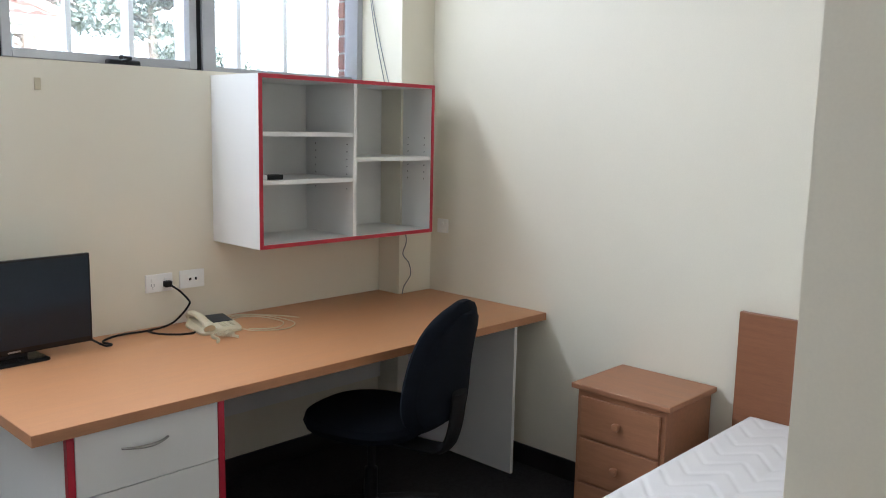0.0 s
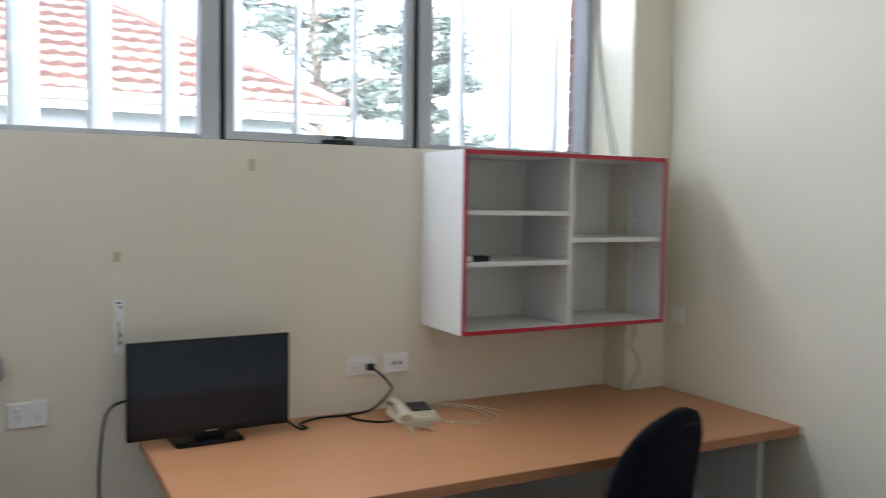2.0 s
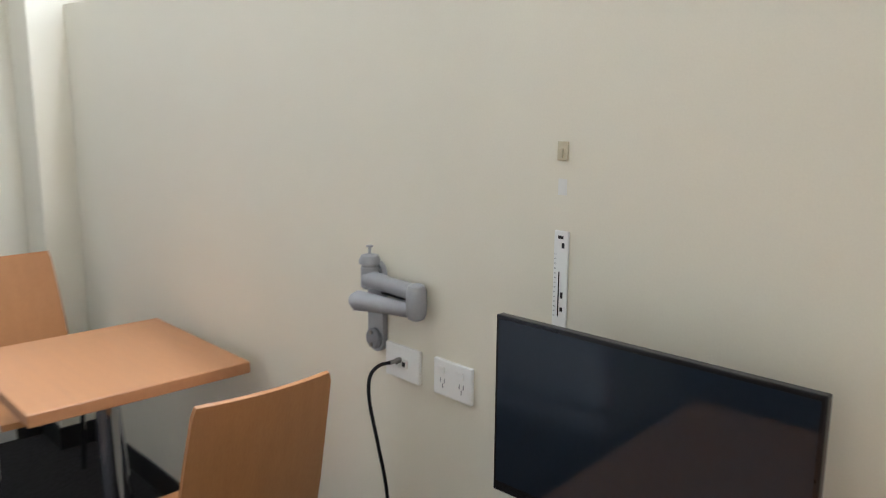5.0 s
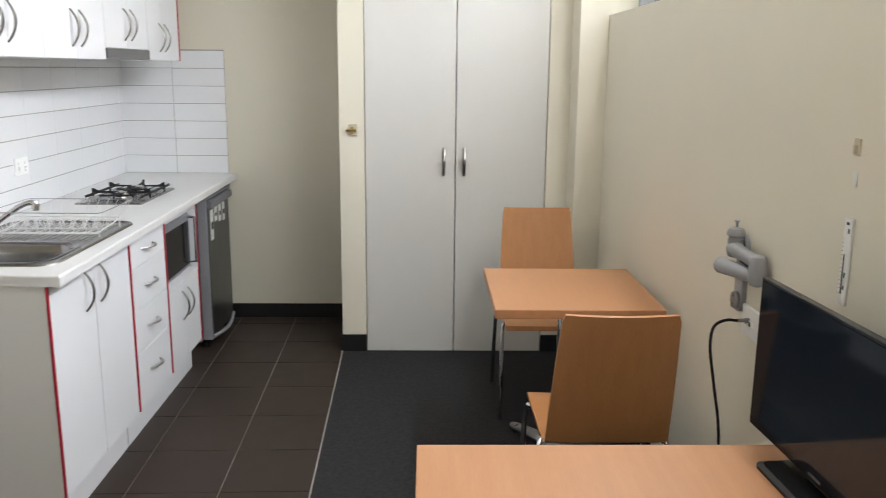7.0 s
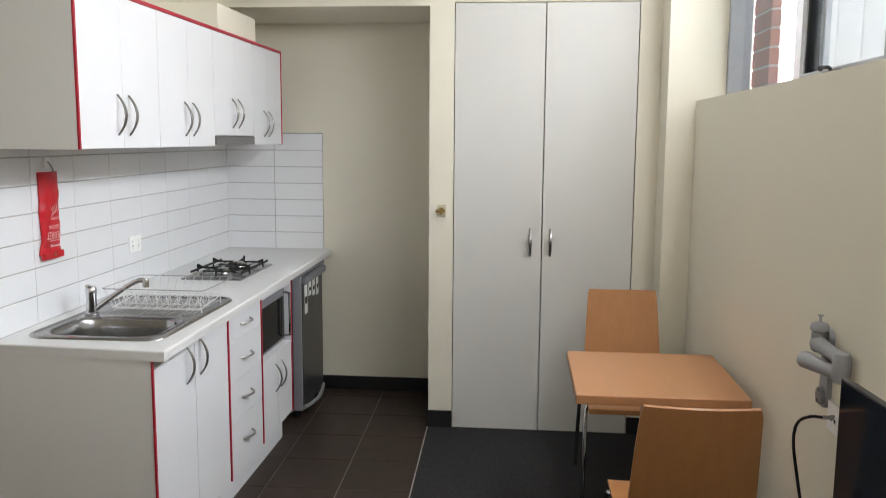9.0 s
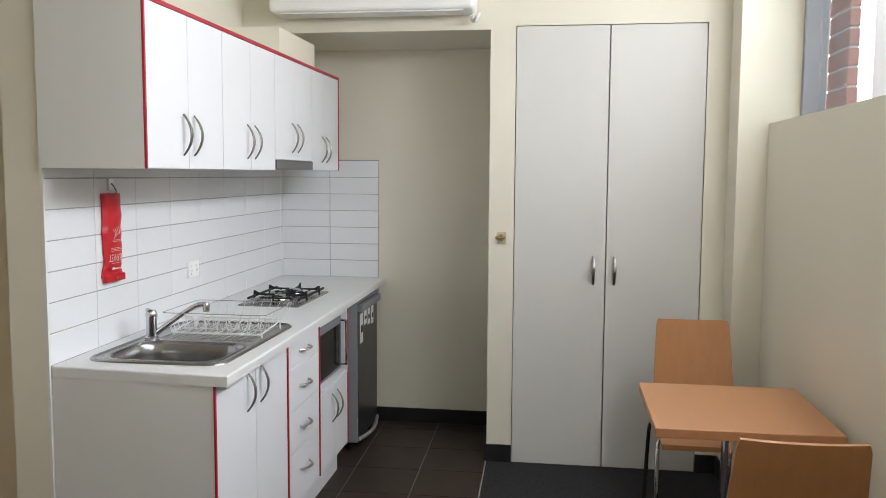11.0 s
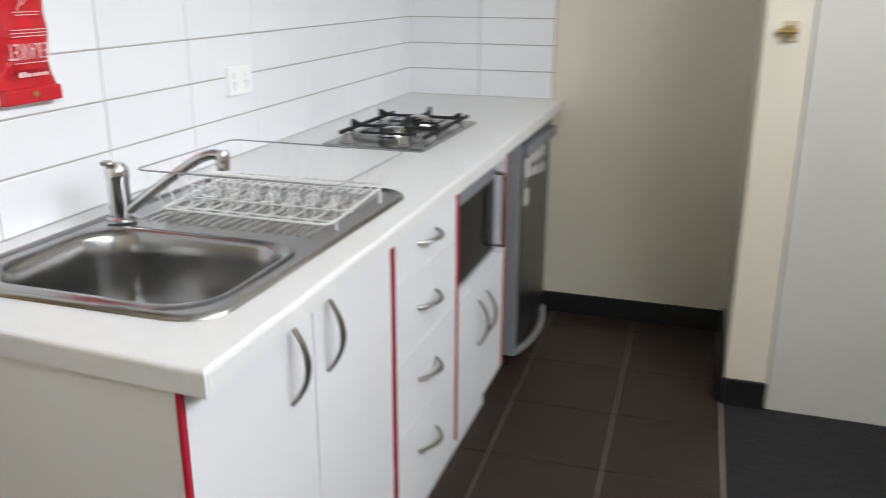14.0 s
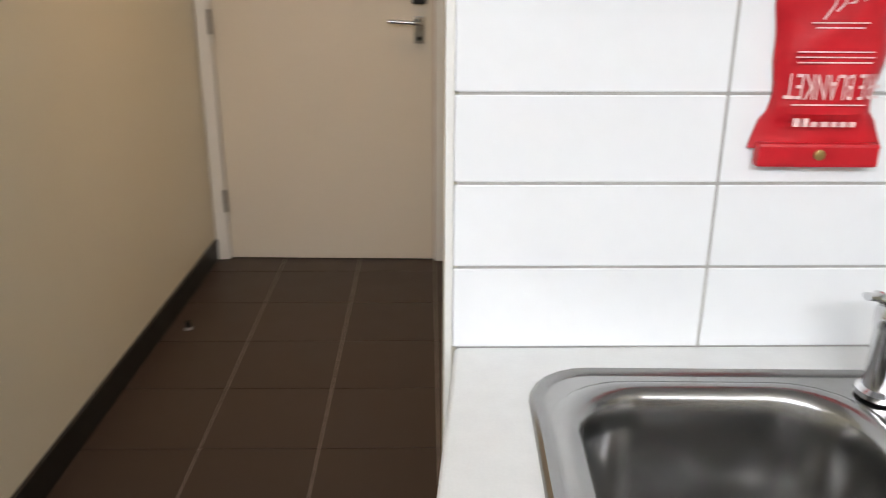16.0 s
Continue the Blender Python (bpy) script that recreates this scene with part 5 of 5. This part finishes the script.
for pts in ([(3.80, -0.10, 0.752), (3.902, -0.054, 0.752), (4.00, -0.125, 0.752), (4.024, -0.302, 0.752), (3.928, -0.377, 0.752), (3.82, -0.32, 0.752), (3.795, -0.255, 0.752)],
            [(3.82, -0.12, 0.7545), (3.90, -0.09, 0.7545), (3.97, -0.15, 0.7545), (3.985, -0.28, 0.7545), (3.90, -0.345, 0.7545), (3.81, -0.29, 0.7545)],
            [(3.79, -0.09, 0.752), (3.86, -0.03, 0.752), (3.96, -0.06, 0.752), (4.05, -0.17, 0.752), (4.09, -0.25, 0.752)]):
    cable("phone_cable", pts, 0.0022, CREAM, "thin cream telephone lead on the desk")
c2 = cable("aerial_cable", [(2.236, -0.040, 0.866), (2.240, -0.075, 0.868), (2.248, -0.108, 0.852), (2.258, -0.118, 0.80), (2.270, -0.105, 0.70), (2.276, -0.085, 0.58), (2.270, -0.075, 0.45),
                             (2.245, -0.07, 0.25), (2.23, -0.06, 0.10), (2.22, -0.09, 0.006)], 0.0042, RUBBER, "black aerial lead hanging down the wall")
part("plug", tube([(2.236, -0.0105, 0.866), (2.236, -0.022, 0.866), (2.236, -0.0221, 0.866), (2.236, -0.042, 0.866)], [0.007, 0.007, 0.0055, 0.0055]), SATIN, c2)
cable("aerial_cable", [(2.72, -0.085, 0.90), (2.66, -0.05, 0.87), (2.635, -0.03, 0.80), (2.62, -0.025, 0.62), (2.625, -0.02, 0.40), (2.60, -0.02, 0.2), (2.50, -0.03, 0.01)], 0.0042, RUBBER,
      "black television lead behind the desk end")
cable("blind_cord", [(4.80, -0.155, 1.08), (4.812, -0.156, 1.01), (4.79, -0.156, 0.95), (4.83, -0.158, 0.90), (4.84, -0.16, 0.84), (4.80, -0.158, 0.79), (4.775, -0.17, 0.752)], 0.0026, GREYCAST,
      "thin grey lead hanging below the shelf")
for dy in (0.0, 0.03):
    cable("blind_cord", [(4.762, 0.122, 2.612), (4.762, 0.096, 2.42), (4.762, 0.070 - 0.3 * dy, 2.20), (4.761, 0.025 - 0.7 * dy, 2.00), (4.760, -0.045 - dy, 1.769)], 0.0022, GREYCAST,
          "thin grey cord hanging by the window")

# ---- office chair ----
oc = thing("office_chair", (0, 0, 0), "black fabric swivel chair pushed to the desk", "office chair")
def oval(cx, cy, rx, ry, z, n=28, p=2.6):
    out = []
    for i in range(n):
        a = 2 * math.pi * i / n
        c, s = math.cos(a), math.sin(a)
        out.append((cx + rx * math.copysign(abs(c) ** (2 / p), c), cy + ry * math.copysign(abs(s) ** (2 / p), s), z))
    return out
part("seat", loft([oval(0, 0, 0.19, 0.19, 0.425), oval(0, 0, 0.232, 0.235, 0.435), oval(0, 0, 0.243, 0.246, 0.460), oval(0, 0, 0.235, 0.238, 0.485),
                   oval(0, 0, 0.19, 0.19, 0.500), oval(0, 0, 0.08, 0.08, 0.503)], cap=(True, True)), FABRIC, oc, smooth=True)
rings = []
for i in range(19):
    s = i / 18
    z = 0.490 + 0.470 * s
    w = 0.242 * math.sqrt(max(0.02, 1 - ((s - 0.47) / 0.535) ** 4)) * (1.03 - 0.24 * s * s)
    x = -0.305 - 0.075 * s + 0.02 * math.sin(s * math.pi)
    d = (0.014, 0.028, 0.038, 0.044, 0.048)[min(i, 18 - i, 4)]
    ring = []
    for k in range(24):
        a = 2 * math.pi * k / 24
        ring.append((x + d * math.sin(a) + 0.035 * math.cos(a) ** 2 * (w / 0.24) ** 2, w * math.copysign(abs(math.cos(a)) ** 0.85, math.cos(a)), z))
    rings.append(ring)
part("backrest", loft(rings, cap=(True, True)), FABRIC, oc, smooth=True)
shell_rings = []
for i in range(13):
    s = i / 12
    z = 0.520 + 0.400 * s
    w = 0.205 * math.sqrt(max(0.03, 1 - ((s - 0.45) / 0.56) ** 4)) * (1.03 - 0.24 * s * s)
    x = -0.338 - 0.066 * s + 0.02 * math.sin(s * math.pi)
    shell_rings.append([(x + 0.022 * math.sin(a) + 0.035 * math.cos(a) ** 2 * (w / 0.24) ** 2, w * math.cos(a), z) for a in (2 * math.pi * k / 20 for k in range(20))])
part("back_shell", loft(shell_rings, cap=(True, True)), FABRIC, oc, "padded black back cover", smooth=True)
part("back_bracket", tube(curve([(-0.05, 0, 0.398), (-0.24, 0, 0.385), (-0.325, 0, 0.400), (-0.362, 0, 0.48), (-0.380, 0, 0.62)]), 0.052, 12, flat=0.36), RUBBER, oc, smooth=True)
part("under_plate", box(-0.12, 0.12, -0.09, 0.09, 0.395, 0.424, 0.006), BLACK, oc)
part("gas_column", lathe([(0.026, 0.11), (0.026, 0.25), (0.016, 0.255), (0.016, 0.395)], (0, 0, 0), 16), BLACK, oc, smooth=True)
part("tilt_lever", tube([(0.02, -0.09, 0.408), (0.03, -0.20, 0.402), (0.03, -0.26, 0.402)], 0.006), BLACK, oc, smooth=True)
for q in range(5):
    a = 2 * math.pi * q / 5 + 0.3
    d = Vector((math.cos(a), math.sin(a), 0))
    lg = part("base_leg", tube([d * 0.02 + Vector((0, 0, 0.105)), d * 0.16 + Vector((0, 0, 0.095)), d * 0.29 + Vector((0, 0, 0.072))], [0.030, 0.024, 0.017], 8), BLACK, oc, smooth=True)
    e = d.cross(Vector((0, 0, 1)))
    part("castor", tube([d * 0.285 + e * -0.025 + Vector((0, 0, 0.026)), d * 0.285 + e * 0.025 + Vector((0, 0, 0.026))], 0.026, 14), RUBBER, lg, smooth=True)
oc.matrix_basis = pose(4.045, -0.775, 0, 0, 0, 106)

# ---- bedside ----
ns = thing("bedside_table", (4.80, -1.525, 0.0), "stained pine bedside table with three drawers", "bedside table")
part("body", box(4.625, 4.972, -1.715, -1.335, 0.0, 0.579), OLDWOOD, ns)
part("top", box(4.603, 4.975, -1.737, -1.313, 0.580, 0.602, 0.006, segments=3), OLDWOOD, ns)
for z0, z1 in ((0.395, 0.555), (0.215, 0.385), (0.03, 0.205)):
    d = part("drawer", box(4.612, 4.6245, -1.695, -1.355, z0, z1, 0.004), OLDWOOD, ns)
    part("knob", lathe([(0.009, 0), (0.008, -0.008), (0.017, -0.018), (0.014, -0.027), (0.004, -0.030)], (4.612, -1.525, (z0 + z1) / 2), 16, axis="x"), OLDWOOD, d,
         "turned wooden knob", smooth=True)

hbd = thing("headboard", (4.965, -2.26, 0.0), "reddish laminate headboard against the wall", "headboard")
part("board", box(4.948, 4.976, -2.735, -1.815, 0.25, 0.917, 0.003), HEADWOOD, hbd)
for y in (-2.60, -1.95):
    part("leg", box(4.950, 4.974, y - 0.03, y + 0.03, 0.0, 0.25), HEADWOOD, hbd)
bd = thing("bed_base", (4.0, -2.31, 0.0), "low bed base under a bare mattress", "bed")
part("frame", box(3.06, 4.945, -2.735, -1.87, 0.14, 0.325, 0.01), HEADWOOD, bd)
for x in (3.12, 4.88):
    for y in (-2.68, -1.93):
        part("leg", lathe([(0.025, 0), (0.03, 0.14)], (x, y, 0), 12), HEADWOOD, bd)
mt = thing("mattress", (4.0, -2.31, 0.326), "bare white quilted single mattress on the bed", "mattress")
bm = bmesh.new()
nx, ny = 230, 105
mx0, mx1, my0, my1 = 3.04, 4.943, -2.735, -1.862
vt = []
for i in range(nx + 1):
    row = []
    for j in range(ny + 1):
        x, y = mx0 + (mx1 - mx0) * i / nx, my0 + (my1 - my0) * j / ny
        ex = min(x - mx0, mx1 - x, y - my0, my1 - y)
        drop = 0.055 * max(0.0, 1 - ex / 0.07) ** 2
        u = (x * 9.0 + 0.9 * abs(((y * 6.0) % 1) - 0.5) * 2) % 1
        seam = 0.006 * math.exp(-((min(u, 1 - u)) / 0.06) ** 2) + 0.004 * math.exp(-((((y * 3.0) % 1) - 0.5) / 0.04) ** 2)
        row.append(bm.verts.new((x, y, 0.552 - drop - seam)))
    vt.append(row)
for i in range(nx):
    for j in range(ny):
        bm.faces.new((vt[i][j], vt[i + 1][j], vt[i + 1][j + 1], vt[i][j + 1]))
edge = [vt[i][0] for i in range(nx + 1)] + [vt[nx][j] for j in range(1, ny + 1)] + [vt[i][ny] for i in range(nx - 1, -1, -1)] + [vt[0][j] for j in range(ny - 1, 0, -1)]
low = [bm.verts.new((v.co.x, v.co.y, 0.326)) for v in edge]
for i in range(len(edge)):
    j = (i + 1) % len(edge)
    bm.faces.new((edge[i], edge[j], low[j], low[i]))
bm.faces.new(low)
part("cover", bm, MATTRESS, mt, smooth=True)
part("piping", tube(rounded(mx0 - 0.002, mx1 + 0.001, my0 + 0.001, my1 + 0.003, 0.03, 0.497, 4), 0.006, 6, closed=True), MATTRESS, mt, smooth=True)

# ---- tiles, piece by piece ----
tile_meshes = {}
def tile(parent, x0, x1, y0, y1, z0, z1, mat, edge=0.0015):
    size = (round(x1 - x0, 4), round(y1 - y0, 4), round(z1 - z0, 4))
    key = (mat.name, *size)
    if key not in tile_meshes:
        b = box(-size[0] / 2, size[0] / 2, -size[1] / 2, size[1] / 2, -size[2] / 2, size[2] / 2, edge, segments=1)
        me = bpy.data.meshes.new("tile")
        b.to_mesh(me)
        b.free()
        me.materials.append(mat)
        tile_meshes[key] = me
    ob = new("tile", tile_meshes[key])
    ob.parent = parent
    ob.location = ((x0 + x1) / 2, (y0 + y1) / 2, (z0 + z1) / 2)


PITCH_X, PITCH_Z, GAP = 0.3090, 0.1020, 0.0032
back = structure("wall_tiling", box(WEST + 0.001, 1.871, KITCHEN + 0.0005, KITCHEN + 0.0085, 0.8, 1.622), WALLGROUT, "white stack-bond tiles with grey grout", "wall tiles")
rows_z = [(0.901 if r == 0 else 0.9025 + PITCH_Z * r + GAP / 2, 0.9025 + PITCH_Z * (r + 1) - GAP / 2) for r in range(7)]
x, width = 1.876, 0.302
while x > WEST + 0.02:
    lo = max(x - width + GAP, WEST + 0.008)
    for z0, z1 in rows_z:
        tile(back, lo, x, KITCHEN + 0.004, KITCHEN + 0.0105, z0, z1, WALLTILE)
    x, width = x - width, PITCH_X
back.matrix_basis = ASKEW
side = structure("wall_tiling_return", box(WEST + 0.0005, WEST + 0.0085, -2.70, -2.072, 0.8, 1.622), WALLGROUT, "white stack-bond tiles on the return wall", "wall tiles")
for y0, y1 in ((-2.379 + GAP, -2.072), (-2.700, -2.379)):
    for z0, z1 in rows_z:
        tile(side, WEST + 0.004, WEST + 0.0105, y0, y1, z0, z1, WALLTILE)
structure("trim_tile_edge", box(1.8765, 1.8860, KITCHEN + 0.0005, KITCHEN + 0.0115, 0.0, 2.79, 0.001), SILLPAINT, "white painted bead at the wall end", "trim")

bm = box(WEST, 2.937, -2.64, -1.341, -0.0125, -0.004)
box(1.30, 2.937, -5.30, -2.6401, -0.0125, -0.004, bm=bm)
ft = structure("floor_tiling", bm, GROUT, "brown square floor tiles with pale grout", "floor tiles")
TILT = radians(1.4)
def floor_tiles(us, vs, u_least, u_most):
    """Tiles between the joints us and vs of the skewed grid, cut off under the walls."""
    for u0, u1 in zip(us, us[1:]):
        for v0, v1 in zip(vs, vs[1:]):
            a, b = max(u0, u_least), min(u1, u_most)
            if b - a < 0.02:
                continue
            g = 0.0020
            size = (round(b - a - 2 * g, 4), round(v1 - v0 - 2 * g, 4))
            if size not in tile_meshes:
                bm = box(-size[0] / 2, size[0] / 2, -size[1] / 2, size[1] / 2, -0.0055, 0.0055, 0.0008, segments=1)
                me = bpy.data.meshes.new("tile")
                bm.to_mesh(me)
                bm.free()
                me.materials.append(FLOORTILE)
                tile_meshes[size] = me
            u, v = (a + b) / 2, (v0 + v1) / 2
            ob = new("tile", tile_meshes[size])
            ob.parent = ft
            ob.location = (0.180 + u * math.cos(TILT) - v * math.sin(TILT), carpet_line(0.180) + u * math.sin(TILT) + v * math.cos(TILT), -0.0055)
            ob.rotation_euler.z = TILT


floor_tiles([0.345 * k for k in range(-3, 9)], [-1.352, -1.014, -0.676, -0.338, -0.006], -0.88, 2.74)
floor_tiles([2.350 + 0.342 * k for k in range(-4, 3)], [-2.797 + 0.342 * k for k in range(-3, 5)] + [-1.352], 1.22, 2.76)
floor_tiles([2.350 + 0.342 * k for k in range(-4, 3)], [-2.797 + 0.342 * k for k in range(-4, -2)], 0.98, 2.76)
